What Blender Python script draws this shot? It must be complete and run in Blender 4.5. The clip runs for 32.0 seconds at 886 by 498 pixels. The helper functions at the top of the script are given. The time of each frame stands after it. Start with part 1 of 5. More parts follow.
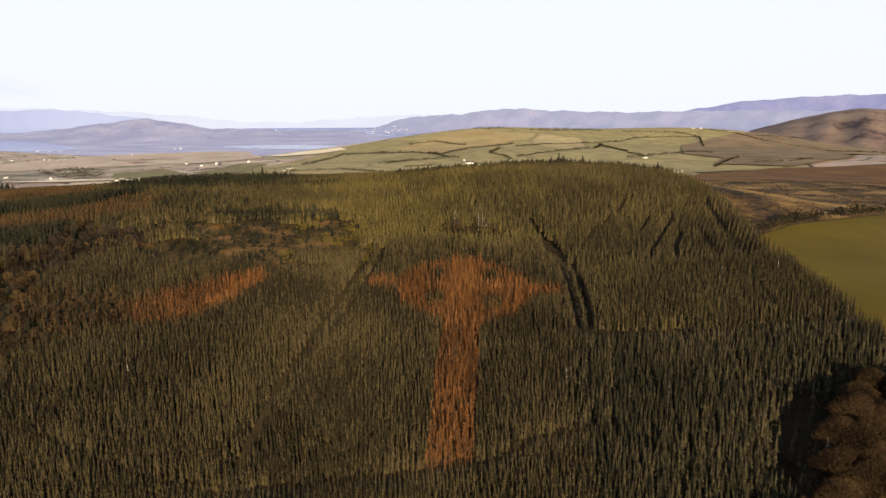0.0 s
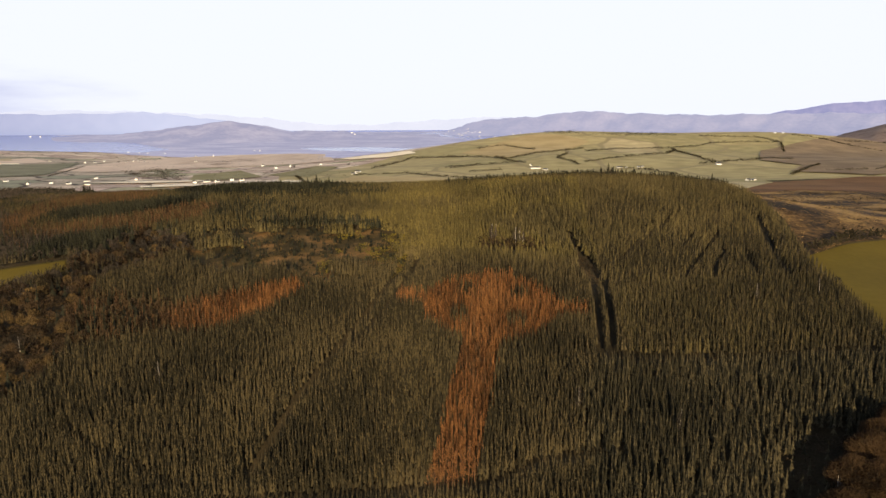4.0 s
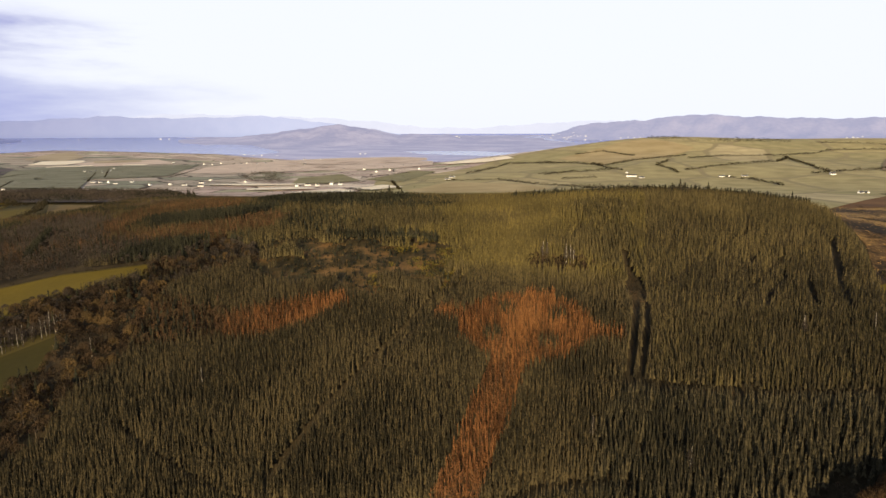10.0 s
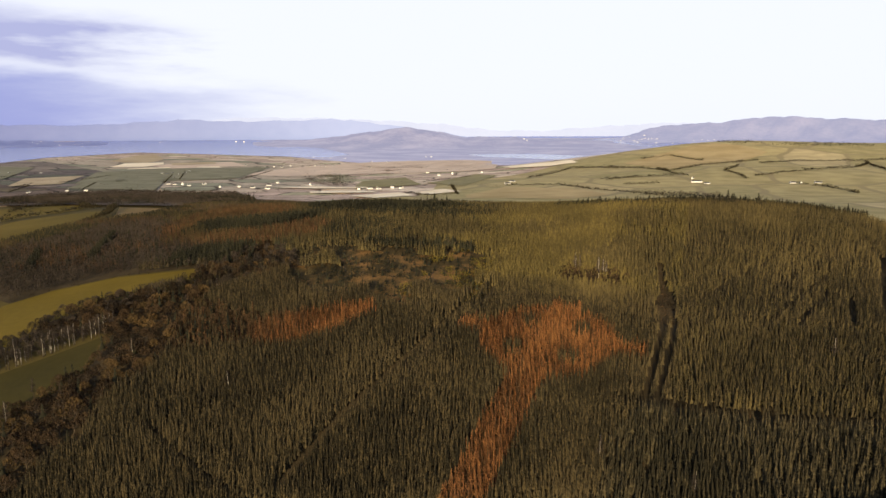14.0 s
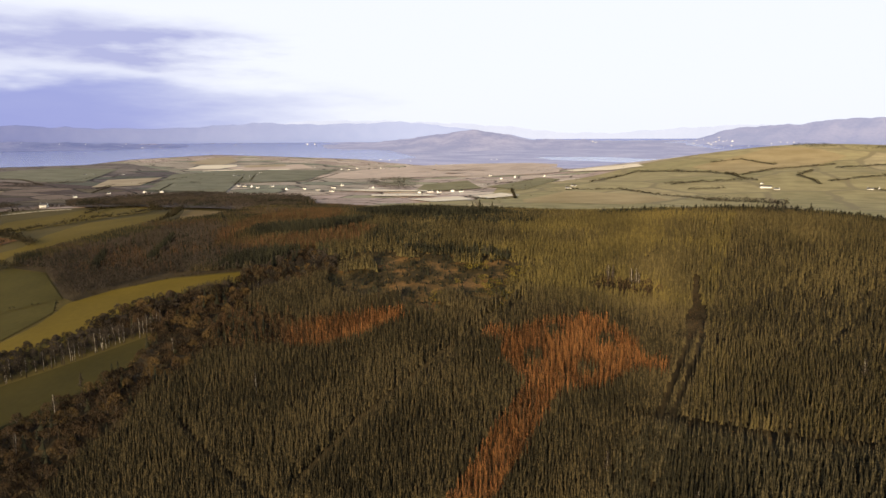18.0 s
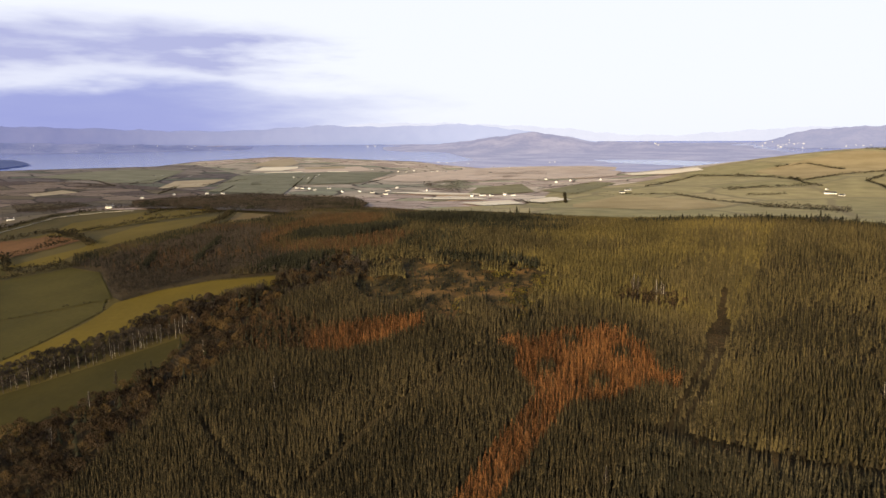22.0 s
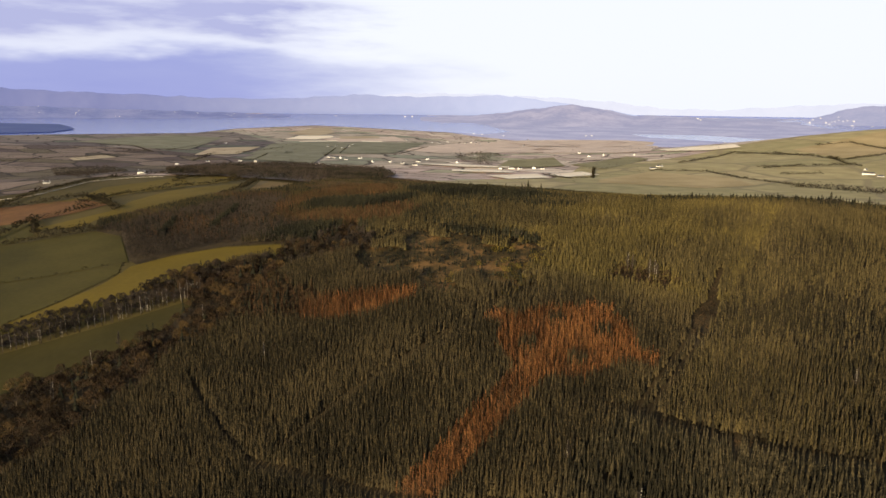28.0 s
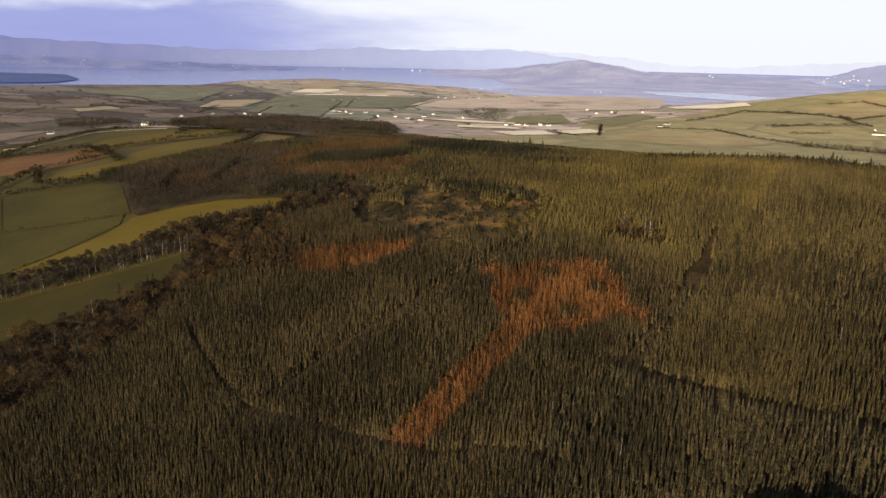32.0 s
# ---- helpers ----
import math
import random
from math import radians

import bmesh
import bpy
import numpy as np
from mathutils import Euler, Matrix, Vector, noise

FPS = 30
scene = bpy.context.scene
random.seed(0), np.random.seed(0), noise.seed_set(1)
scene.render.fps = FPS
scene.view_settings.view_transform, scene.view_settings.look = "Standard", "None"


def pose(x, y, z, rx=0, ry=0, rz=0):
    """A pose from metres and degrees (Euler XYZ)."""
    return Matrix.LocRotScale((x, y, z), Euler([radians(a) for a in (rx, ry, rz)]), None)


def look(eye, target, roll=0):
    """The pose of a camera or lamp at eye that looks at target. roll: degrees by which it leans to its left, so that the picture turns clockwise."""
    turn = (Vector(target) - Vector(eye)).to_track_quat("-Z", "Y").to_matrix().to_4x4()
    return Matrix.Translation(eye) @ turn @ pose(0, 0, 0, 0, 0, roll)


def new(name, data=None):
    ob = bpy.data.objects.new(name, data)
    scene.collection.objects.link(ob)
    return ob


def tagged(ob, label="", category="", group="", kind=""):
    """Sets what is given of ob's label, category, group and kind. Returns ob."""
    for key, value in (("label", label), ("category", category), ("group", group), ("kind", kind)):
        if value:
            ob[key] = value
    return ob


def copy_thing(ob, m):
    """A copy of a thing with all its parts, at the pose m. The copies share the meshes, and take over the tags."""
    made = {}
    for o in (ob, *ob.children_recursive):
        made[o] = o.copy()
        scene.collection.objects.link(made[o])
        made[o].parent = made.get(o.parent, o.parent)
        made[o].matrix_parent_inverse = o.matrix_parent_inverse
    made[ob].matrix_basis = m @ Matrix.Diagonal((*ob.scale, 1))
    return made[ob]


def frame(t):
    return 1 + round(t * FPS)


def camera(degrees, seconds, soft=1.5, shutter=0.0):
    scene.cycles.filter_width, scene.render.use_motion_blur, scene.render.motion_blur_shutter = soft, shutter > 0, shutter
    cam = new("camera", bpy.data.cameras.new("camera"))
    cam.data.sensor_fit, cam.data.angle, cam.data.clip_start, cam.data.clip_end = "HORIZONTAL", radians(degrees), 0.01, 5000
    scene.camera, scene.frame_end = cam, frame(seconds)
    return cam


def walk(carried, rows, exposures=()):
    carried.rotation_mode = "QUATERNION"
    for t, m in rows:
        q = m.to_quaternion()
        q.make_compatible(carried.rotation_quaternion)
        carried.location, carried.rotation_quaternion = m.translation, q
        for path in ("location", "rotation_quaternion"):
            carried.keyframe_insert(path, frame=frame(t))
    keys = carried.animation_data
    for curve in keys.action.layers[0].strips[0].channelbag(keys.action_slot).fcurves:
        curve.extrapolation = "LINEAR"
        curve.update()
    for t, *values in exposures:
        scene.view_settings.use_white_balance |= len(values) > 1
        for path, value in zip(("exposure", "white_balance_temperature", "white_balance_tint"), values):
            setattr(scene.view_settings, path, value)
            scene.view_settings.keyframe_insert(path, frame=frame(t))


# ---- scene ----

# The drone's way: seconds, place in metres, then heading to the left, dip and lean in degrees.
PATH = [
    (0, 0.0, -0.1, 100.0, 0.03, 10.03, -0.42),
    (0.5, 2.1, -0.4, 100.8, 1.12, 10.02, -0.40),
    (1, 4.3, -0.6, 101.5, 2.12, 10.01, -0.39),
    (1.5, 6.4, -0.8, 102.1, 2.93, 9.99, -0.39),
    (2, 8.5, -1.0, 102.7, 3.62, 9.97, -0.40),
    (3, 12.7, -1.2, 103.9, 4.88, 9.90, -0.37),
    (4, 16.9, -1.2, 105.0, 6.14, 9.85, -0.31),
    (5, 21.1, -1.2, 106.0, 7.49, 9.81, -0.27),
    (6, 25.2, -1.3, 107.1, 8.89, 9.78, -0.26),
    (7, 29.4, -1.3, 108.2, 10.38, 9.74, -0.24),
    (8, 33.6, -1.2, 109.3, 11.90, 9.70, -0.23),
    (9, 37.8, -1.0, 110.4, 13.43, 9.67, -0.21),
    (10, 41.9, -0.6, 111.6, 14.84, 9.62, -0.19),
    (11, 46.0, 0.1, 112.7, 16.22, 9.59, -0.15),
    (12, 50.1, 0.8, 113.8, 17.67, 9.56, -0.14),
    (13, 54.2, 1.6, 114.8, 19.14, 9.50, -0.21),
    (14, 58.3, 2.4, 115.7, 20.48, 9.44, -0.22),
    (15, 62.4, 3.2, 116.5, 21.78, 9.38, -0.22),
    (16, 66.5, 3.9, 117.4, 23.24, 9.35, -0.27),
    (17, 70.6, 4.8, 118.2, 24.72, 9.30, -0.30),
    (18, 74.7, 5.7, 119.1, 26.12, 9.26, -0.31),
    (19, 78.7, 6.8, 120.0, 27.49, 9.21, -0.30),
    (20, 82.7, 8.2, 120.8, 28.75, 9.18, -0.30),
    (21, 86.6, 9.7, 121.7, 29.96, 9.14, -0.32),
    (22, 90.5, 11.2, 122.5, 31.11, 9.10, -0.32),
    (23, 94.2, 12.8, 123.3, 32.22, 9.06, -0.33),
    (24, 97.7, 14.3, 123.8, 33.25, 9.01, -0.33),
    (24.5, 99.4, 15.0, 124.0, 33.59, 8.97, -0.38),
    (25, 101.0, 15.6, 124.1, 33.87, 9.01, -0.30),
    (25.5, 102.5, 16.2, 124.1, 33.97, 9.18, -0.09),
    (26, 103.8, 16.8, 124.1, 33.98, 9.49, 0.16),
    (26.5, 105.1, 17.3, 124.0, 33.99, 9.94, 0.33),
    (27, 106.2, 17.8, 124.0, 34.05, 10.48, 0.41),
    (28, 108.1, 18.5, 123.9, 34.17, 11.43, 0.62),
    (29, 109.5, 19.0, 123.8, 34.32, 12.33, 0.79),
    (30, 110.7, 19.3, 123.8, 34.44, 13.22, 0.94),
    (31, 111.8, 19.5, 123.8, 34.55, 14.13, 1.11),
    (32, 112.9, 19.5, 123.8, 34.66, 15.00, 1.28),
]


def aim(x, y, z, left, dip, lean):
    a, b = radians(left), radians(dip)
    way = Vector((-math.sin(a) * math.cos(b), math.cos(a) * math.cos(b), -math.sin(b)))
    return look(Vector((x, y, z)), Vector((x, y, z)) + way, lean)


cam = camera(64.64, 32.0, soft=1.5)
walk(cam, [(t, aim(*row)) for t, *row in PATH])
scene.view_settings.exposure = 0.55

# ---- light: a low sun behind the drone, a bright hazy sky, a bank of cloud to the west ----
SUN_UP, SUN_TURN = 12.2, 8.6
sun = new("sun", bpy.data.lights.new("sun", "SUN"))
sun.data.energy, sun.data.angle, sun.data.color = 5.0, radians(0.6), (1.0, 0.775, 0.455)
_a, _e = radians(SUN_TURN), radians(SUN_UP)
TO_SUN = Vector((math.sin(_a) * math.cos(_e), -math.cos(_a) * math.cos(_e), math.sin(_e)))
sun.matrix_world = look(TO_SUN * 500, (0, 0, 0))

world = bpy.data.worlds.new("sky")
scene.world = world
world.use_nodes = True


def build_sky():
    nt = world.node_tree
    nt.nodes.clear()
    N, L = nt.nodes.new, nt.links.new
    sky = N("ShaderNodeTexSky")
    sky.sky_type, sky.sun_disc = "NISHITA", False
    sky.sun_elevation, sky.sun_rotation = radians(SUN_UP), math.atan2(TO_SUN.x, TO_SUN.y)
    sky.air_density, sky.dust_density, sky.ozone_density = 1.0, 2.0, 1.5
    coord = N("ShaderNodeTexCoord")
    sep = N("ShaderNodeSeparateXYZ")
    L(coord.outputs["Generated"], sep.inputs[0])

    def mth(op, a, b=0.0, c=0.0):
        n = N("ShaderNodeMath")
        n.operation = op
        for k, v in enumerate((a, b, c)):
            if isinstance(v, (int, float)):
                n.inputs[k].default_value = v
            else:
                L(v, n.inputs[k])
        return n.outputs[0]

    def step(v, lo, hi):
        n = N("ShaderNodeMapRange")
        n.interpolation_type = "SMOOTHSTEP"
        n.inputs[1].default_value, n.inputs[2].default_value = lo, hi
        L(v, n.inputs[0])
        return n.outputs[0]

    # a bank of cloud to the west, broken by streaks
    def cloud_noise(scale, size, detail):
        stretch, n = N("ShaderNodeMapping"), N("ShaderNodeTexNoise")
        stretch.inputs["Scale"].default_value = size
        L(coord.outputs["Generated"], stretch.inputs[0])
        n.inputs["Scale"].default_value, n.inputs["Detail"].default_value, n.inputs["Roughness"].default_value = scale, detail, 0.55
        L(stretch.outputs[0], n.inputs[0])
        return n.outputs[0]

    left = mth("ARCTAN2", mth("MULTIPLY", sep.outputs["X"], -1.0), sep.outputs["Y"])
    wisps = cloud_noise(3.4, (2.0, 2.0, 12.0), 7.0)
    lumps = cloud_noise(1.5, (2.2, 2.2, 10.0), 5.0)
    rise = mth("ADD", sep.outputs["Z"], mth("MULTIPLY", mth("SUBTRACT", lumps, 0.5), 0.085))
    side = mth("ADD", left, mth("MULTIPLY", mth("SUBTRACT", wisps, 0.5), 0.34))
    # the rain haze under the cloud, the lit gap over it, and the grey cloud itself
    haze = mth("MULTIPLY", step(side, 0.50, 0.95), mth("SUBTRACT", 1.0, step(rise, 0.056, 0.082)))
    thin = mth("MULTIPLY", mth("SUBTRACT", wisps, 0.36), 2.2)
    cloud = mth("MULTIPLY", step(side, 0.66, 0.90), mth("MULTIPLY", step(rise, 0.068, 0.098), mth("SUBTRACT", 1.0, step(rise, 0.110, 0.162))))
    cloud = mth("MINIMUM", mth("MULTIPLY", cloud, mth("ADD", 0.82, thin)), 1.0)
    veil = N("ShaderNodeMix")
    veil.data_type = "RGBA"
    veil.inputs["A"].default_value = (6.5, 6.7, 7.4, 1)
    veil.inputs["B"].default_value = (2.3, 2.55, 5.1, 1)
    L(mth("MULTIPLY", haze, mth("SUBTRACT", 1.0, mth("MULTIPLY", wisps, 0.12))), veil.inputs["Factor"])
    grey = N("ShaderNodeMix")
    grey.data_type = "RGBA"
    grey.inputs["B"].default_value = (3.3, 3.45, 5.4, 1)
    L(mth("MAXIMUM", cloud, 0.0), grey.inputs["Factor"])
    L(veil.outputs["Result"], grey.inputs["A"])
    veil = grey
    high = step(sep.outputs["Z"], 0.20, 0.62)
    amount = mth("SUBTRACT", 0.97, mth("MULTIPLY", high, 0.88))
    mix = N("ShaderNodeMix")
    mix.data_type = "RGBA"
    L(amount, mix.inputs["Factor"])
    L(sky.outputs[0], mix.inputs["A"])
    L(veil.outputs["Result"], mix.inputs["B"])
    bg = N("ShaderNodeBackground")
    bg.inputs["Strength"].default_value = 0.10
    L(mix.outputs["Result"], bg.inputs["Color"])
    out = N("ShaderNodeOutputWorld")
    L(bg.outputs[0], out.inputs[0])


build_sky()

# ---- materials ----


def ramp_material(name, low, high, scale=0.3, fine=4.0, rough=0.95, bump=0.0, tone=0.0, detail=5.0, mid=None, spread=(0.32, 0.68), coat=0.0):
    """A surface between two colours, mixed by noise at two scales; tone: how far each plant differs."""
    m = bpy.data.materials.new(name)
    m.use_nodes = True
    nt = m.node_tree
    N, L = nt.nodes.new, nt.links.new
    bsdf = nt.nodes["Principled BSDF"]
    bsdf.inputs["Roughness"].default_value = rough
    bsdf.inputs["Specular IOR Level"].default_value = 0.15
    bsdf.inputs["Diffuse Roughness"].default_value = 1.0 if tone else 0.0
    geo = N("ShaderNodeNewGeometry")
    big, small = N("ShaderNodeTexNoise"), N("ShaderNodeTexNoise")
    big.inputs["Scale"].default_value, big.inputs["Detail"].default_value = scale, detail
    small.inputs["Scale"].default_value, small.inputs["Detail"].default_value = fine, 3.0
    L(geo.outputs["Position"], big.inputs[0])
    L(geo.outputs["Position"], small.inputs[0])
    add = N("ShaderNodeMath")
    add.operation = "MULTIPLY_ADD"
    add.inputs[1].default_value = 0.35
    L(small.outputs[0], add.inputs[0])
    L(big.outputs[0], add.inputs[2])
    src = add.outputs[0]
    if tone:
        at, info = N("ShaderNodeAttribute"), N("ShaderNodeObjectInfo")
        at.attribute_name = "tone"
        s = N("ShaderNodeMath")
        s.operation = "MULTIPLY_ADD"
        s.inputs[1].default_value = 0.5
        L(info.outputs["Random"], s.inputs[0])
        L(at.outputs["Fac"], s.inputs[2])
        t = N("ShaderNodeMath")
        t.operation = "MULTIPLY_ADD"
        t.inputs[1].default_value = tone
        L(s.outputs[0], t.inputs[0])
        L(src, t.inputs[2])
        src = t.outputs[0]
    ramp = N("ShaderNodeValToRGB")
    el = ramp.color_ramp.elements
    off = 0.175 + tone * 0.25
    el[0].position, el[0].color = spread[0] + off, (*low, 1)
    el[1].position, el[1].color = spread[1] + off, (*high, 1)
    if mid:
        e = el.new((spread[0] + spread[1]) / 2 + off)
        e.color = (*mid, 1)
    L(src, ramp.inputs[0])
    L(ramp.outputs[0], bsdf.inputs["Base Color"])
    if bump:
        b = N("ShaderNodeBump")
        b.inputs["Strength"].default_value, b.inputs["Distance"].default_value = 0.6, bump
        L(small.outputs[0], b.inputs["Height"])
        L(b.outputs[0], bsdf.inputs["Normal"])
    return m


M_SPRUCE = ramp_material("spruce_needles", (0.0148, 0.0126, 0.0070), (0.070, 0.0540, 0.0260), 0.03, 0.9, tone=0.42, mid=(0.0282, 0.0232, 0.0122), spread=(0.06, 0.90))
# Lighter than the lower spruce to paint in the hot spot opposite the sun.
M_UPPER = ramp_material("upper_spruce_needles", (0.0280, 0.0230, 0.0108), (0.096, 0.0745, 0.0310), 0.03, 0.9, tone=0.30, mid=(0.0500, 0.0402, 0.0175), spread=(0.08, 0.88))
# Blue tint stands in for sky light filling the shade of this stand.
M_SKYLIT_SPRUCE = ramp_material("skylit_spruce_needles", (0.0160, 0.0145, 0.0086), (0.072, 0.0585, 0.0310), 0.03, 0.9, tone=0.42, mid=(0.0310, 0.0265, 0.0148), spread=(0.06, 0.90))
# Olive compartments, brightened further to paint in that hot spot.
M_BRIGHT_OLIVE = ramp_material("hotspot_olive_needles", (0.0380, 0.0310, 0.0120), (0.108, 0.0840, 0.0280), 0.03, 0.9, tone=0.30, mid=(0.062, 0.0495, 0.0180), spread=(0.10, 0.86))
M_PINE = ramp_material("pine_needles", (0.0075, 0.0078, 0.0048), (0.026, 0.0250, 0.0140), 0.03, 0.9, tone=0.25)
M_LARCH = ramp_material("larch_twigs", (0.062, 0.0280, 0.0110), (0.225, 0.104, 0.0380), 0.05, 1.2, tone=0.40)
M_BARE = ramp_material("bare_twigs", (0.0088, 0.0060, 0.0035), (0.060, 0.0385, 0.0205), 0.05, 1.2, tone=0.55)
M_OAK = ramp_material("broadleaf_twigs", (0.010, 0.0064, 0.0035), (0.076, 0.046, 0.0215), 0.12, 1.6, tone=0.3)
M_OCHRE = ramp_material("ochre_scrub", (0.034, 0.0230, 0.0095), (0.104, 0.067, 0.0265), 0.08, 1.2, tone=0.35)
M_GORSE = ramp_material("gorse", (0.034, 0.029, 0.0070), (0.125, 0.096, 0.0180), 0.08, 1.2, tone=0.35)
M_BARK = ramp_material("dark_bark", (0.032, 0.024, 0.016), (0.088, 0.068, 0.048), 1.0, 9.0)
M_BIRCH = ramp_material("birch_bark", (0.32, 0.29, 0.23), (0.62, 0.58, 0.49), 0.8, 6.0)
M_RUST = ramp_material("rusty_larch_twigs", (0.028, 0.0172, 0.0095), (0.108, 0.060, 0.0285), 0.05, 1.2, tone=0.4)
M_TUSSOCK = ramp_material("moor_tussocks", (0.105, 0.064, 0.022), (0.40, 0.255, 0.088), 0.03, 0.5, tone=0.5)
M_HEATHER = ramp_material("dark_heather", (0.014, 0.010, 0.007), (0.050, 0.034, 0.020), 0.05, 0.8, tone=0.4)
M_FLOOR = ramp_material("forest_floor", (0.0208, 0.016, 0.0088), (0.06, 0.044, 0.0224), 0.06, 1.5, bump=0.3)
M_HEATH = ramp_material("heath", (0.026, 0.0200, 0.0088), (0.200, 0.110, 0.040), 0.07, 0.9, bump=0.4, mid=(0.062, 0.043, 0.0150))
M_MOOR = ramp_material("moor_grass", (0.017, 0.0115, 0.0070), (0.29, 0.180, 0.062), 0.022, 0.4, bump=0.6, mid=(0.110, 0.064, 0.024), spread=(0.38, 0.62), detail=9.0)
M_WATER = ramp_material("lough_water", (0.12, 0.165, 0.46), (0.15, 0.20, 0.52), 0.0012, 0.01, rough=0.16)
M_WATER.node_tree.nodes["Principled BSDF"].inputs["Specular IOR Level"].default_value = 0.5
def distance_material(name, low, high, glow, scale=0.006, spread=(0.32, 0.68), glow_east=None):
    """Far hills with the air's haze painted in as a bluish glow, paler eastwards."""
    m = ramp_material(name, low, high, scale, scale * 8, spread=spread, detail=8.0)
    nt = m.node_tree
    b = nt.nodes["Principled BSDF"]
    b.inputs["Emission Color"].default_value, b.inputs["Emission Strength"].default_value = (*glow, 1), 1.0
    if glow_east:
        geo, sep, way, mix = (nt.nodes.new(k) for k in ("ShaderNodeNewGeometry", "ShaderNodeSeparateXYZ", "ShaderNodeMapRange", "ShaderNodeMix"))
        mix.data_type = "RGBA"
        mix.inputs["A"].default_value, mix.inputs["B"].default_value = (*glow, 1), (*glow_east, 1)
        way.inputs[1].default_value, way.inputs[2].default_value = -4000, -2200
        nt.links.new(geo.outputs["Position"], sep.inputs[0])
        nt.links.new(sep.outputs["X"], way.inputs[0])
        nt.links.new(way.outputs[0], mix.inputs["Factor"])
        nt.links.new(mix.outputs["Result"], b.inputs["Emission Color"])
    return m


# Haze is painted into these colours and glows; brown_hill has no glow.
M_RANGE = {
    "far_hills": distance_material("hazed_far_hills", (0.06, 0.065, 0.09), (0.085, 0.09, 0.115), (0.082, 0.100, 0.245), 0.002, (0.34, 0.66), (0.30, 0.335, 0.48)),
    "island_hill": distance_material("hazed_island_and_lowland", (0.045, 0.041, 0.056), (0.19, 0.165, 0.16), (0.215, 0.215, 0.305), 0.006, (0.40, 0.72)),
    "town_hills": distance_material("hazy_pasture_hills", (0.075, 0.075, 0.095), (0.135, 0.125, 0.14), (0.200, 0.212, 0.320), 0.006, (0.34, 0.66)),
    "mountains": distance_material("hazed_mountains", (0.045, 0.045, 0.065), (0.105, 0.098, 0.12), (0.150, 0.165, 0.310), 0.005, (0.34, 0.66)),
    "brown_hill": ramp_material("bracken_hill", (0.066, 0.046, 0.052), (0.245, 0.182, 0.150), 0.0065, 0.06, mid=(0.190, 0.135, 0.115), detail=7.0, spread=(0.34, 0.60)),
    "far_shore": distance_material("hazed_shore", (0.05, 0.055, 0.08), (0.15, 0.145, 0.17), (0.085, 0.10, 0.215)),
    "pale_peaks": distance_material("hazed_far_peaks", (0.05, 0.05, 0.06), (0.07, 0.07, 0.08), (0.455, 0.48, 0.575)),
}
# Isle carries the same painted haze, as a dark blue glow.
M_ISLE = distance_material("hazed_isle", (0.02, 0.02, 0.03), (0.04, 0.04, 0.05), (0.035, 0.05, 0.13))
M_HEDGE = ramp_material("hedge_twigs", (0.0105, 0.0090, 0.0050), (0.034, 0.0275, 0.0140), 0.1, 1.0, tone=0.3)
M_STONE = ramp_material("dry_stone", (0.24, 0.215, 0.18), (0.46, 0.42, 0.35), 0.5, 3.0)
M_COPSE = ramp_material("bare_copse", (0.0170, 0.0138, 0.0112), (0.058, 0.0460, 0.0365), 0.03, 0.6, tone=0.3)
M_GLASS = ramp_material("dark_panes", (0.03, 0.035, 0.04), (0.05, 0.055, 0.06), 0.5, 3.0, rough=0.15)


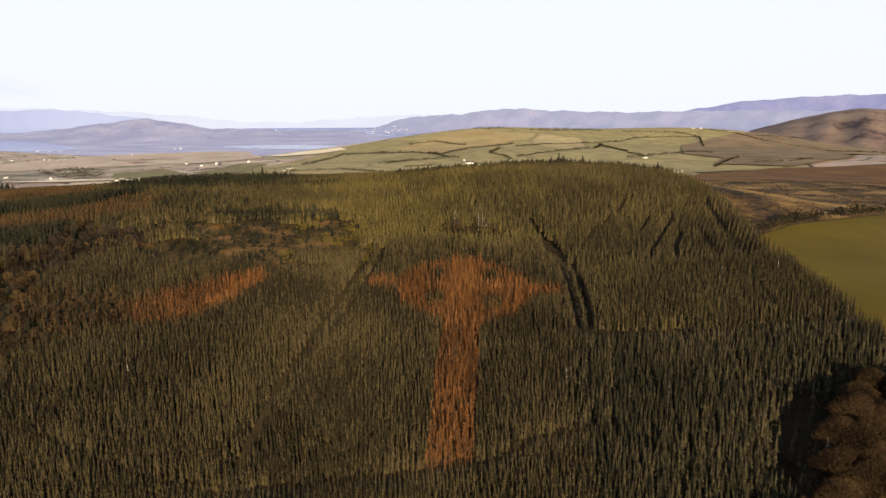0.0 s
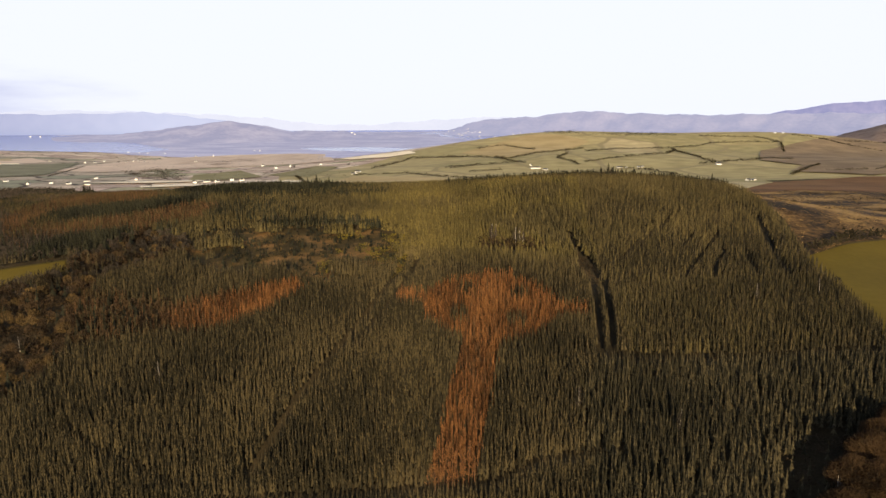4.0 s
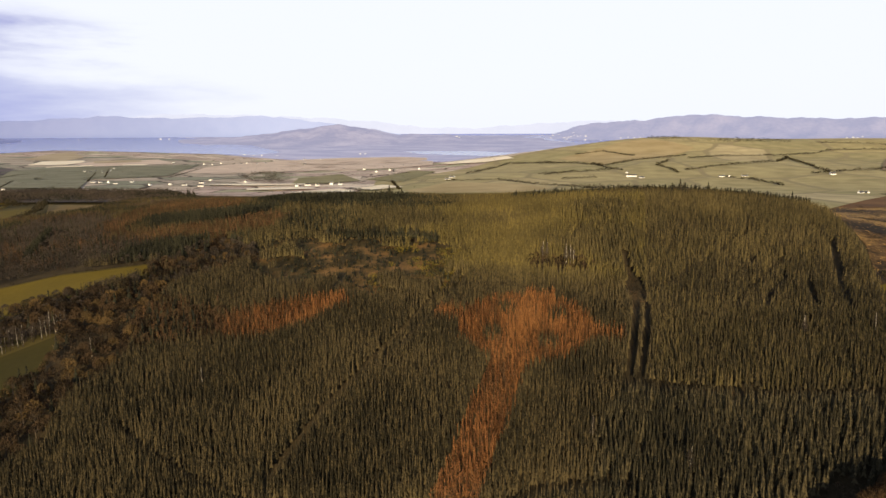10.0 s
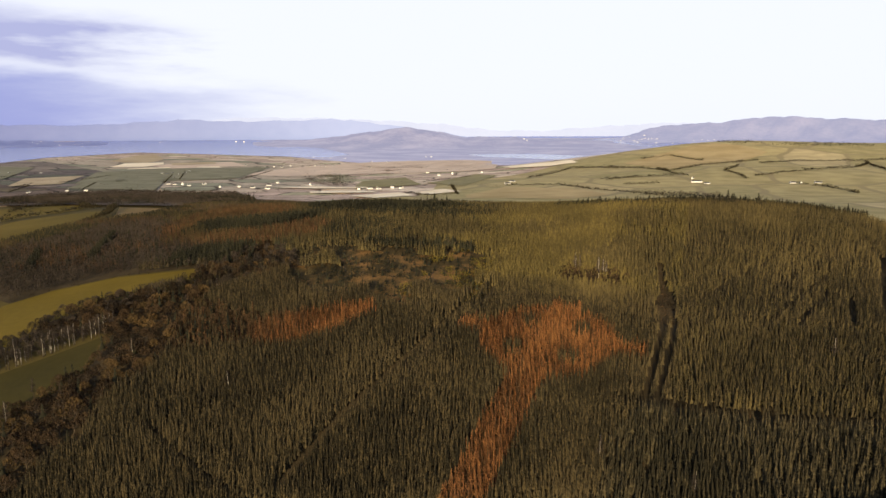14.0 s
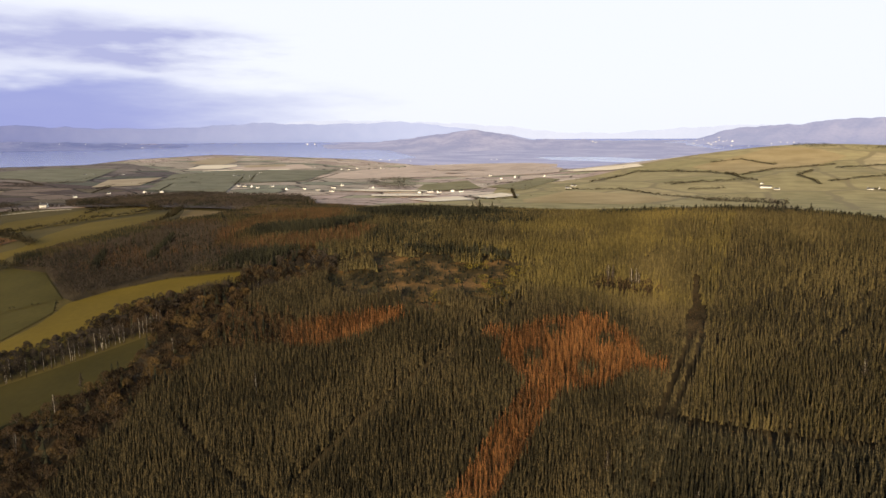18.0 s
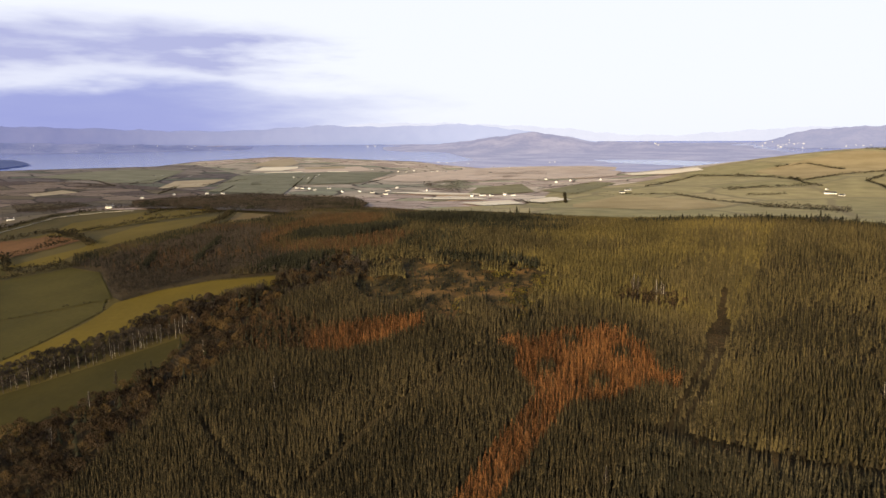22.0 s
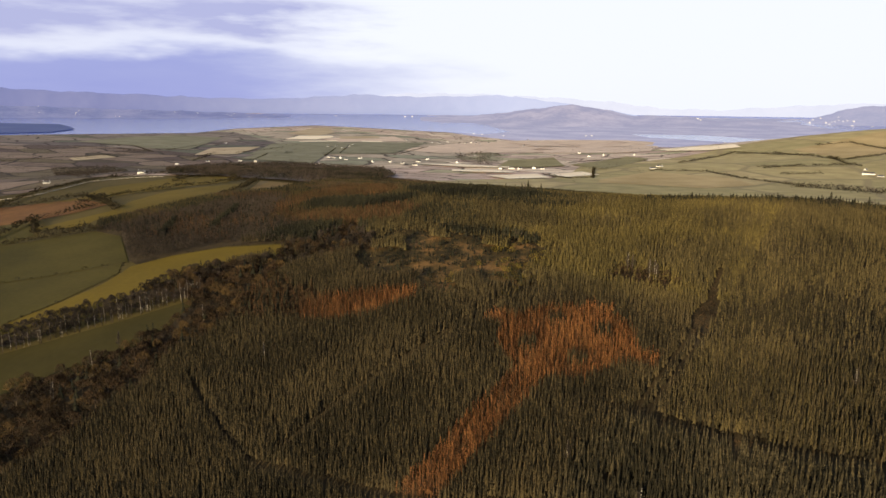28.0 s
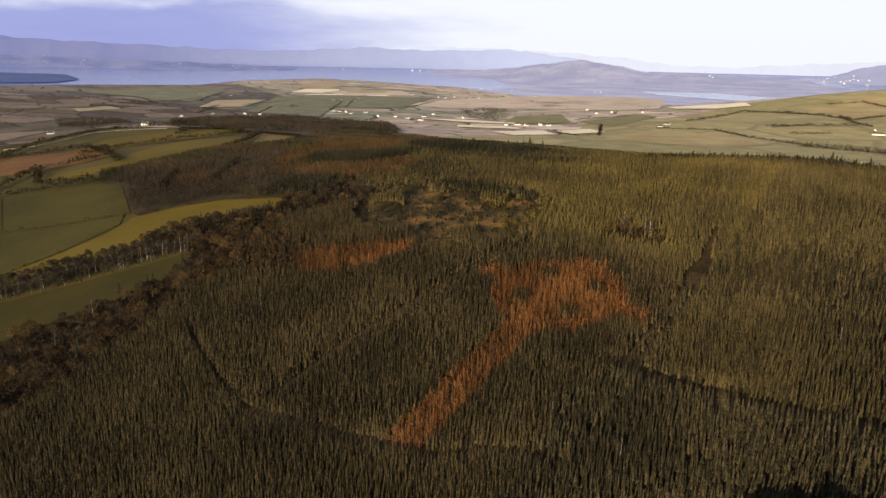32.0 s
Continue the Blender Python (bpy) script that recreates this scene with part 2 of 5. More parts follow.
def patchwork_material(name, colours, bank, size=(0.0105, 0.0165, 0.0), turn=0.5):
    """Farmland seen from far off: irregular fields of grass, stubble and rough land with dark field banks between."""
    m = bpy.data.materials.new(name)
    m.use_nodes = True
    nt = m.node_tree
    N, L = nt.nodes.new, nt.links.new
    bsdf = nt.nodes["Principled BSDF"]
    bsdf.inputs["Roughness"].default_value, bsdf.inputs["Specular IOR Level"].default_value = 0.95, 0.1
    geo, flat = N("ShaderNodeNewGeometry"), N("ShaderNodeMapping")
    flat.inputs["Scale"].default_value, flat.inputs["Rotation"].default_value = size, (0, 0, turn)
    L(geo.outputs["Position"], flat.inputs[0])
    bend = N("ShaderNodeTexNoise")
    bend.inputs["Scale"].default_value = 1.2
    L(flat.outputs[0], bend.inputs[0])
    warp = N("ShaderNodeMix")
    warp.data_type, warp.blend_type = "RGBA", "ADD"
    warp.inputs["Factor"].default_value = 0.35
    L(flat.outputs[0], warp.inputs["A"])
    L(bend.outputs["Color"], warp.inputs["B"])
    cell, edge = N("ShaderNodeTexVoronoi"), N("ShaderNodeTexVoronoi")
    edge.feature = "DISTANCE_TO_EDGE"
    for v in (cell, edge):
        v.voronoi_dimensions = "2D"
        v.inputs["Scale"].default_value = 1.0
        L(warp.outputs["Result"], v.inputs["Vector"])
    tint = N("ShaderNodeSeparateColor")
    L(cell.outputs["Color"], tint.inputs[0])
    ramp = N("ShaderNodeValToRGB")
    ramp.color_ramp.interpolation = "CONSTANT"
    el = ramp.color_ramp.elements
    for k, c in enumerate(colours):
        e = el[k] if k < 2 else el.new(0.5)
        e.position, e.color = k / len(colours), (*c, 1)
    L(tint.outputs[0], ramp.inputs[0])
    grain = N("ShaderNodeTexNoise")
    grain.inputs["Scale"].default_value, grain.inputs["Detail"].default_value = 0.03, 6.0
    L(geo.outputs["Position"], grain.inputs[0])
    worn = N("ShaderNodeMix")
    worn.data_type, worn.blend_type = "RGBA", "OVERLAY"
    worn.inputs["Factor"].default_value = 0.55
    L(ramp.outputs[0], worn.inputs["A"])
    L(grain.outputs[0], worn.inputs["B"])
    line = N("ShaderNodeMapRange")
    line.inputs[1].default_value, line.inputs[2].default_value = 0.022, 0.045
    L(edge.outputs["Distance"], line.inputs[0])
    hedge_mix = N("ShaderNodeMix")
    hedge_mix.data_type = "RGBA"
    hedge_mix.inputs["A"].default_value = (*bank, 1)
    L(line.outputs[0], hedge_mix.inputs["Factor"])
    L(worn.outputs["Result"], hedge_mix.inputs["B"])
    L(hedge_mix.outputs["Result"], bsdf.inputs["Base Color"])
    return m


# Valley and hillside palettes lightened to stand in for sun and haze over them.
M_LAND = patchwork_material("hazed_valley_land", [(0.40, 0.315, 0.270), (0.53, 0.435, 0.350), (0.36, 0.340, 0.235), (0.64, 0.535, 0.435), (0.46, 0.355, 0.305), (0.35, 0.340, 0.240), (0.56, 0.46, 0.375), (0.76, 0.66, 0.53)], (0.105, 0.083, 0.066))
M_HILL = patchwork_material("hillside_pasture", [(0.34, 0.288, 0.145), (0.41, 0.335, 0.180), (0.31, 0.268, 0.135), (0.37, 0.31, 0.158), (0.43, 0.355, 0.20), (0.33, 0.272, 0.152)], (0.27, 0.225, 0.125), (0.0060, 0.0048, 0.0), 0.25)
# Bog colours darkened to paint in cloud shade over the west of the valley.
M_SHADED_BOG = patchwork_material("cloud_shaded_bog", [(0.095, 0.071, 0.064), (0.150, 0.113, 0.096), (0.085, 0.070, 0.052), (0.200, 0.152, 0.122), (0.125, 0.100, 0.066), (0.110, 0.080, 0.078)], (0.040, 0.032, 0.028), (0.0075, 0.0135, 0.0), 0.9)
# Dusky patchwork: cloud shade put into the colour of the low fields.
M_CLOUD_SHADE = patchwork_material("cloud_shaded_fields", [(0.125, 0.104, 0.105), (0.170, 0.143, 0.132), (0.108, 0.112, 0.088), (0.220, 0.184, 0.160), (0.135, 0.110, 0.112), (0.118, 0.120, 0.094), (0.155, 0.130, 0.112)], (0.045, 0.037, 0.036), (0.0062, 0.0125, 0.0), 0.8)
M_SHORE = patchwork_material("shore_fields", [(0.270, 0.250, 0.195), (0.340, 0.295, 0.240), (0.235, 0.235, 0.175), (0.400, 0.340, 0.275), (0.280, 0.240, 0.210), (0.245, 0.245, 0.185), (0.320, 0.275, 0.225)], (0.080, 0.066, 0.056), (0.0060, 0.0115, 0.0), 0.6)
M_WALL = ramp_material("white_render", (0.66, 0.65, 0.62), (0.80, 0.79, 0.76), 0.4, 3.0)
M_ROOF = ramp_material("slate_roof", (0.055, 0.056, 0.062), (0.12, 0.12, 0.13), 0.6, 4.0)
_fields = {}


def field_material(kind):
    tint = {
        "bright": ((0.084, 0.061, 0.0052), (0.124, 0.089, 0.0098)), "dark": ((0.027, 0.0235, 0.0045), (0.044, 0.0365, 0.0080)),
        "green": ((0.039, 0.034, 0.0055), (0.064, 0.053, 0.0100)), 
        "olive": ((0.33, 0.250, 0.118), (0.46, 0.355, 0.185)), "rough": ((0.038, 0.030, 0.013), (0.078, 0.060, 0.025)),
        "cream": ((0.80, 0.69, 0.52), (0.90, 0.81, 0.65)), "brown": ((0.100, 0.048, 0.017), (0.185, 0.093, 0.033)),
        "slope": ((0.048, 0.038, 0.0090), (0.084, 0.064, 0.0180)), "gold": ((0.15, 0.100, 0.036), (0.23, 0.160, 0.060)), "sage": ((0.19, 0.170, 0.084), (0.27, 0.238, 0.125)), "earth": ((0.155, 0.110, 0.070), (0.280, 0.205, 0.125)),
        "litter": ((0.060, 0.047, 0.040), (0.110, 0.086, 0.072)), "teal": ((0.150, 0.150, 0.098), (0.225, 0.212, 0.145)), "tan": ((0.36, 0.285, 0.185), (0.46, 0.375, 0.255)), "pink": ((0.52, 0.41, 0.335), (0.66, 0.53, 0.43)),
    }[kind]
    if kind not in _fields:
        _fields[kind] = ramp_material(kind + "_pasture", *tint, 0.018, 0.35, bump=0.15)
    return _fields[kind]


# ---- the lie of the land: rounded hills (x, y, spread, height) on a plain ----
HILL_FOOT = [
    (0, 0, 160, -26.4),
    (120, 80, 110, 2.0),
    (-120, 90, 110, -3.0),
    (-20, 170, 60, 5.7),
    (60, 190, 60, -6.3),
    (-110, 180, 70, 12.0),
    (-220, 160, 90, 6.6),
    (120, 200, 80, 32.2),
    (0, 260, 60, 12.0),
    (80, 300, 70, -2.2),
    (-90, 270, 70, 13.8),
    (-190, 290, 80, 8.4),
    (-300, 260, 100, -1.4),
]
HILL_TOP = [
    (-420, 300, 120, 8.9),
    (-560, 380, 140, 1.2),
    (0, 350, 70, 2.8),
    (120, 400, 90, 28.3),
    (40, 450, 80, 19.3),
    (-80, 420, 90, 19.3),
    (-200, 430, 110, 26.0),
    (-350, 440, 120, 12.3),
    (-450, 580, 150, 16.7),
    (-720, 560, 190, 26.2),
    (280, 400, 130, 12.5),
    (350, 620, 200, 21.7),
    (0, 750, 250, 18.3),
]
COUNTRY = [
    (-95, 600, 80, 5.0),
    (350, 950, 250, 8.7),
    (100, 1950, 200, 65.6),
    (420, 1950, 200, 32.2),
    (750, 1950, 250, 68.5),
    (-250, 1850, 200, 30.0),
    (100, 1480, 200, 26.4),
    (450, 1400, 220, 22.1),
    (800, 1100, 250, 31.8),
    (400, 250, 150, 5.2),
    (620, 350, 180, 24.5),
    (-200, 1250, 250, 14.9),
    (-900, 450, 250, -2.8),
    (-250, 700, 200, 7.1),
]

EYE = (70.0, 6.0, 115.0)
PLAIN = 6.0

# Far ranges: distance, spread towards the viewer, spread beyond, then bearing to the left and rise in degrees.
RANGES = [
    ("far_hills", (17000, 0.13, 0.10, [(18, -0.4), (24, 0.5), (29, 1.1), (32, 1.0), (36, 0.9), (40, 1.02), (43, 0.88), (47, 0.62), (51, 0.62), (57, 0.8), (62, 0.95), (64, 1.0), (66, 1.17), (68, 1.1), (75, 1.0), (90, 0.6), (130, 0.5)])),
    ("island_hill", (8200, 0.22, 0.10, [(7, -0.62), (13.6, -0.58), (14.8, -0.36), (19, -0.34), (21, 0.08), (23.4, 0.46), (26.4, 0.1), (29, -0.25), (31.5, -0.55), (36, -0.72)])),
    ("town_hills", (12500, 0.22, 0.10, [(-44, 0.3), (-40, 0.5), (-21, 0.75), (-13, 0.70), (-8, 0.88), (-4.2, 1.10), (-0.6, 0.68), (2.9, 0.52), (5, 0.12), (7.2, -0.45)])),
    ("mountains", (19000, 0.12, 0.10, [(-130, 0.8), (-60, 1.2), (-31.8, 1.72), (-26.7, 1.66), (-23.8, 1.5), (-21.5, 1.33), (-17.1, 0.6), (-12, 0.2)])),
    ("brown_hill", (3600, 0.22, 0.12, [(-130, 0.3), (-60, 0.5), (-31.9, 0.45), (-29.6, 0.7), (-27.5, 0.45), (-25, -0.1), (-22.8, -0.7), (-20, -1.5)])),
    ("far_shore", (9500, 0.17, 0.06, [(45, -0.66), (49, -0.5), (54, -0.36), (60, -0.22), (66, -0.06), (80, 0.0), (120, 0.0)])),
    ("pale_peaks", (24000, 0.10, 0.08, [(-2, 0.3), (2, 0.7), (6, 0.55), (10, 0.3), (13, 0.1), (17, 0.2), (20, 0.6), (24, 0.9), (30, 1.15), (36, 1.2), (42, 0.8)])),
]


def ground_z(x, y):
    x, y = np.asarray(x, float), np.asarray(y, float)
    z = np.full(x.shape, PLAIN)
    for cx, cy, s, h in HILL_FOOT + HILL_TOP + COUNTRY:
        z = z + h * np.exp(-((x - cx) ** 2 + (y - cy) ** 2) / (2 * s * s))
    return z


def squash(x, y, z):
    """Draws all that lies past 1.8 km in towards the viewer along its own line of sight, into the reach of the lens."""
    dx, dy, dz = x - EYE[0], y - EYE[1], z - EYE[2]
    d = np.hypot(dx, dy) + 1e-6
    near = np.where(d > 1800, 1800 + 3000 * (1 - np.exp(-np.maximum(d - 1800, 0) / 3000)), d)
    k = near / d
    return EYE[0] + dx * k, EYE[1] + dy * k, EYE[2] + dz * k


def range_z(x, y, d0, near, far, line):
    """Height of one far range over the plain."""
    dx, dy = x - EYE[0], y - EYE[1]
    d = np.hypot(dx, dy) + 1.0
    left = np.degrees(np.arctan2(-dx, dy))
    line = sorted(line)
    wave = 0.5 * np.sin(left * 1.9 + 0.6 * np.sin(left * 0.7)) + 0.3 * np.sin(left * 4.3 + 1.0) + 0.25 * np.sin(left * 9.7 + 2 * np.sin(left)) + 0.15 * np.sin(left * 21 + 3 * np.sin(left * 1.7))
    rise = np.interp(left, [p[0] for p in line], [p[1] for p in line])
    top = EYE[2] + d0 * np.tan(np.radians(rise + 0.06 * wave * np.clip(d0 / 9000, 0.6, 1.3))) - PLAIN
    ends = np.clip((left - line[0][0]) / 2.5, 0, 1) * np.clip((line[-1][0] - left) / 2.5, 0, 1)
    u = np.log(d / d0)
    shape = np.exp(-0.5 * (u / np.where(u < 0, near, far)) ** 2)
    fold = 1 + 0.22 * (1 - shape) * np.sin(left * 2.3 + d / d0 * 9) + 0.10 * (1 - shape) * np.sin(left * 6.1 + d / d0 * 23)
    return PLAIN + np.maximum(top, 0) * shape * fold * np.sqrt(ends) - 12 * (1 - shape) ** 4


def inside(poly, x, y):
    hit = np.zeros(np.shape(x), bool)
    for (ax, ay), (bx, by) in zip(poly, poly[1:] + poly[:1]):
        if ay != by:
            hit ^= ((ay > y) != (by > y)) & (x < (bx - ax) * (y - ay) / (by - ay) + ax)
    return hit


def near_line(line, x, y, wide):
    best = np.full(np.shape(x), 1e9)
    for (ax, ay), (bx, by) in zip(line, line[1:]):
        vx, vy = bx - ax, by - ay
        k = np.clip(((x - ax) * vx + (y - ay) * vy) / (vx * vx + vy * vy), 0, 1)
        best = np.minimum(best, np.hypot(x - ax - k * vx, y - ay - k * vy))
    return best < wide


def mesh_of(name, co, faces, material, tone=None, smooth=False):
    """A mesh from an array of corners and an array of triangles or quads."""
    me = bpy.data.meshes.new(name)
    co, faces = np.asarray(co, np.float32), np.asarray(faces, np.int32)
    n, k = faces.shape
    me.vertices.add(len(co))
    me.vertices.foreach_set("co", co.ravel())
    me.loops.add(n * k)
    me.loops.foreach_set("vertex_index", faces.ravel())
    me.polygons.add(n)
    me.polygons.foreach_set("loop_start", np.arange(0, n * k, k, dtype=np.int32))
    me.polygons.foreach_set("loop_total", np.full(n, k, np.int32))
    if smooth:
        me.polygons.foreach_set("use_smooth", np.ones(n, bool))
    if tone is not None:
        at = me.attributes.new("tone", "FLOAT", "POINT")
        at.data.foreach_set("value", np.asarray(tone, np.float32))
    me.materials.append(material)
    me.update(calc_edges=True)
    return me


def ground_sheet():
    near = np.arange(0, 700, 7.0)
    far = 700 * 1.03 ** np.arange(0, 128)
    r = np.concatenate([[0.5], near[1:], far])
    a = np.concatenate([np.arange(-180, -60, 6.0), np.arange(-60, 90, 0.4), np.arange(90, 180, 6.0)])
    R, A = np.meshgrid(r, np.radians(a), indexing="ij")
    x, y = EYE[0] - R * np.sin(A), EYE[1] + R * np.cos(A)
    z = ground_z(x, y)
    x, y, z = squash(x, y, z)
    nr, na = R.shape
    i, j = np.meshgrid(np.arange(nr - 1), np.arange(na), indexing="ij")
    k = (j + 1) % na
    f = np.stack([i * na + j, (i + 1) * na + j, (i + 1) * na + k, i * na + k], -1).reshape(-1, 4)[:, ::-1]
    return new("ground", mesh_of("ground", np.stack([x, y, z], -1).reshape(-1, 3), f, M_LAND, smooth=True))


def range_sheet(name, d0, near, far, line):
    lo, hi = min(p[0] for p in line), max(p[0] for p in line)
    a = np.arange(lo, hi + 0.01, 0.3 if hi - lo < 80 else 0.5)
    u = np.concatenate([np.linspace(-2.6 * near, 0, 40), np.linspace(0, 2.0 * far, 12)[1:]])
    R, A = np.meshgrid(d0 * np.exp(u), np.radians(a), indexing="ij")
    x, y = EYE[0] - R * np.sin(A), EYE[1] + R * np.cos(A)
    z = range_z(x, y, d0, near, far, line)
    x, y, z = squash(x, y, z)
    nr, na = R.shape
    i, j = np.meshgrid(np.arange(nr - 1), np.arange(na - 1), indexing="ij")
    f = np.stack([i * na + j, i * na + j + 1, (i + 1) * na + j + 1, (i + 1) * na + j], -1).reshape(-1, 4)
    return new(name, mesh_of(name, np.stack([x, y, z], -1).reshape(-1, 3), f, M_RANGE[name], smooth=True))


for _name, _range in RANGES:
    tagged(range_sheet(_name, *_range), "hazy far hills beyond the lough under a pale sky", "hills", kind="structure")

tagged(ground_sheet(), "rolling country of brown and green winter farmland reaching to far hills", "ground", kind="structure")


def drape(name, poly, material, lift=0.3, cell=12.0):
    """A sheet over the polygon that follows the ground."""
    bm = bmesh.new()
    bm.faces.new([bm.verts.new((px, py, 0)) for px, py in poly])
    bm.normal_update()
    bmesh.ops.triangulate(bm, faces=bm.faces[:])
    xs, ys = [p[0] for p in poly], [p[1] for p in poly]
    for axis, lo, hi in ((0, min(xs), max(xs)), (1, min(ys), max(ys))):
        c = math.ceil(lo / cell) * cell
        while c < hi:
            spot, no = [0, 0, 0], [0, 0, 0]
            spot[axis], no[axis] = c, 1
            bmesh.ops.bisect_plane(bm, geom=bm.verts[:] + bm.edges[:] + bm.faces[:], plane_co=spot, plane_no=no, dist=0.01)
            c += cell
    co = np.array([v.co[:] for v in bm.verts])
    z = ground_z(co[:, 0], co[:, 1]) + lift
    x, y, z = squash(co[:, 0], co[:, 1], z)
    for v, p in zip(bm.verts, np.stack([x, y, z], -1)):
        v.co = p
    bmesh.ops.recalc_face_normals(bm, faces=bm.faces[:])
    if sum(f.normal.z for f in bm.faces) < 0:
        bmesh.ops.reverse_faces(bm, faces=bm.faces[:])
    for f in bm.faces:
        f.smooth = True
    me = bpy.data.meshes.new(name)
    bm.to_mesh(me)
    bm.free()
    me.materials.append(material)
    return new(name, me)


# ---- plan of the wood and the fields ----
FOREST = [
    (120, 40), (128, 160), (130, 204), (131, 229), (133, 252), (140, 309), (146, 360), (146, 420), (110, 475), (60, 560), (10, 640), (-100, 690),
    (-230, 690), (-330, 670), (-430, 660), (-440, 600), (-380, 520), (-355, 440), (-402, 415), (-408, 369), (-425, 318), (-397, 300),
    (-359, 297), (-294, 262), (-280, 258), (-268, 277), (-241, 294), (-193, 302), (-177, 279), (-204, 261), (-228, 240), (-221, 221),
    (-176, 225), (-162, 195), (-163, 172), (-170, 154), (-177, 132), (-190, 40),
]
HEATH = [(-103, 264), (-73, 263), (-56, 258), (-43, 265), (-31, 283), (-36, 312), (-42, 334), (-63, 343), (-91, 336), (-122, 339), (-135, 333), (-138, 317), (-143, 298), (-120, 276)]
HEATH_HEART = [(-92, 285), (-62, 276), (-48, 286), (-48, 312), (-62, 324), (-92, 322), (-112, 324), (-120, 314), (-106, 300)]
LARCH_PATCH = [(-68, 259), (-64, 249), (-74, 231), (-83, 221), (-98, 217), (-110, 224), (-107, 236), (-89, 247)]
CLEARING = [(43, 306), (48, 305), (51, 287), (50, 274), (44, 276), (42, 290)]
BROWN_SIDE = [(-152, 262), (-142, 227), (-130, 204), (-130, 190), (-135, 180), (-125, 160), (-129, 151), (-124, 134), (-126, 121), (-128, 60), (-260, 60), (-260, 262)]
TRACKS = [
    ([(47, 275), (46, 246), (45, 226), (44, 217)], 1.5), ([(51, 275), (50, 246), (49, 228), (48, 219)], 1.25),
    ([(46, 217), (66, 214), (88, 210), (112, 209), (130, 208)], 3.2), ([(46, 217), (36, 218)], 2.0),
    ([(47, 272), (31, 276), (11, 281), (-8, 285), (-26, 279)], 2.0),
    ([(-112, 172), (-97, 165), (-68, 155), (-54, 152)], 1.05),
    ([(-54, 152), (-31, 156), (-8, 160), (3, 162), (13, 164), (24, 171), (39, 174)], 2.2),
    ([(49, 273), (76, 275), (106, 272)], 1.8), ([(-31, 296), (-30.5, 272), (-36.5, 233), (-41, 213), (-48, 185), (-51, 160)], 1.7),
    ([(-25.5, 290), (-25, 272), (-31, 236), (-36, 215)], 1.4),
]
RACKS = [
    ([(135, 357), (128, 310)], 1.0), ([(111, 332), (91, 293), (83, 279)], 1.0), ([(98, 360), (72, 319), (50, 284)], 1.1), ([(107, 311), (93, 277)], 0.95),
    ([(114, 306), (110, 273)], 0.95), ([(125, 296), (121, 271)], 0.95), ([(99, 333), (83, 302)], 0.95), ([(128, 391), (133, 354), (122, 284)], 0.95),
]
TRACKS = TRACKS + RACKS + [([(15, 350), (17, 362), (22, 376), (35, 400)], 1.1), ([(41, 334), (44, 306)], 1.7)]
GLADE = [(-3, 306), (26, 303), (31, 316), (2, 321)]
BELT = [(-178, 229), (-208, 182), (-224, 154), (-250, 62), (-262, 62), (-252, 160), (-238, 198), (-225, 218), (-230, 239), (-205, 263), (-181, 277), (-172, 262), (-190, 240)]
GAP = [(72, 144), (81, 162), (85, 171), (93, 175), (104, 174), (100, 166), (95, 161), (86, 154), (77, 142)]
# A strip of tree shade beside the pasture, thinned and darkened with scrub.
SHADE_STRIP = [(-141, 180), (-148, 200), (-150, 214), (-156, 233), (-165, 222), (-160, 202), (-152, 184)]
MIXED = [(-152, 242), (-146, 250), (-126, 242), (-116, 243), (-105, 233), (-99, 222), (-104, 215), (-117, 211), (-129, 207), (-144, 225)]
SCRUB = [(-181, 279), (-185, 293), (-180, 314), (-171, 334), (-141, 316), (-129, 300), (-138, 278), (-148, 268), (-157, 258), (-154, 246), (-170, 262)]
BROWN_CORNER = [(97, 163), (107, 170), (128, 174), (126, 60), (60, 60), (73, 136), (86, 151)]
MOOR = [(141, 311), (150, 360), (152, 425), (115, 480), (324, 900), (640, 1000), (720, 600), (420, 440), (247, 390), (201, 357), (168, 336)]
# compartments of the far slope: bare trees, rusty larch, dark conifers
WEDGE = [(-401, 297), (-393, 326), (-381, 351), (-364, 381), (-362, 408), (-324, 418), (-276, 385), (-257, 346), (-198, 330), (-166, 316), (-168, 299), (-179, 286), (-214, 281), (-248, 259), (-273, 247), (-316, 268), (-364, 293)]
RUST_BANDS = [
    [(-245, 340), (-285, 372), (-294, 400), (-293, 432), (-285, 465), (-250, 480), (-215, 436), (-204, 405), (-240, 402), (-263, 390), (-258, 368)],
    [(-262, 356), (-229, 359), (-199, 366), (-165, 380), (-150, 375), (-148, 342), (-180, 331), (-223, 335)],
]
DARK_BANDS = [
    [(-256, 381), (-230, 394), (-195, 394), (-170, 398), (-167, 380), (-190, 366), (-235, 364)],
    [(-215, 440), (-137, 440), (-89, 432), (-110, 415), (-178, 410)],
    [(-215, 326), (-181, 326), (-155, 327), (-159, 308), (-190, 300), (-222, 306)],
]
DARK_ROWS = [[(-318, 366), (-292, 325)], [(-344, 330), (-317, 300)], [(-113, 343), (-97, 340), (-85, 343), (-64, 346), (-52, 340)]]
CROSS_MID, CROSS_TILT = (7.5, 248.0), 0.075


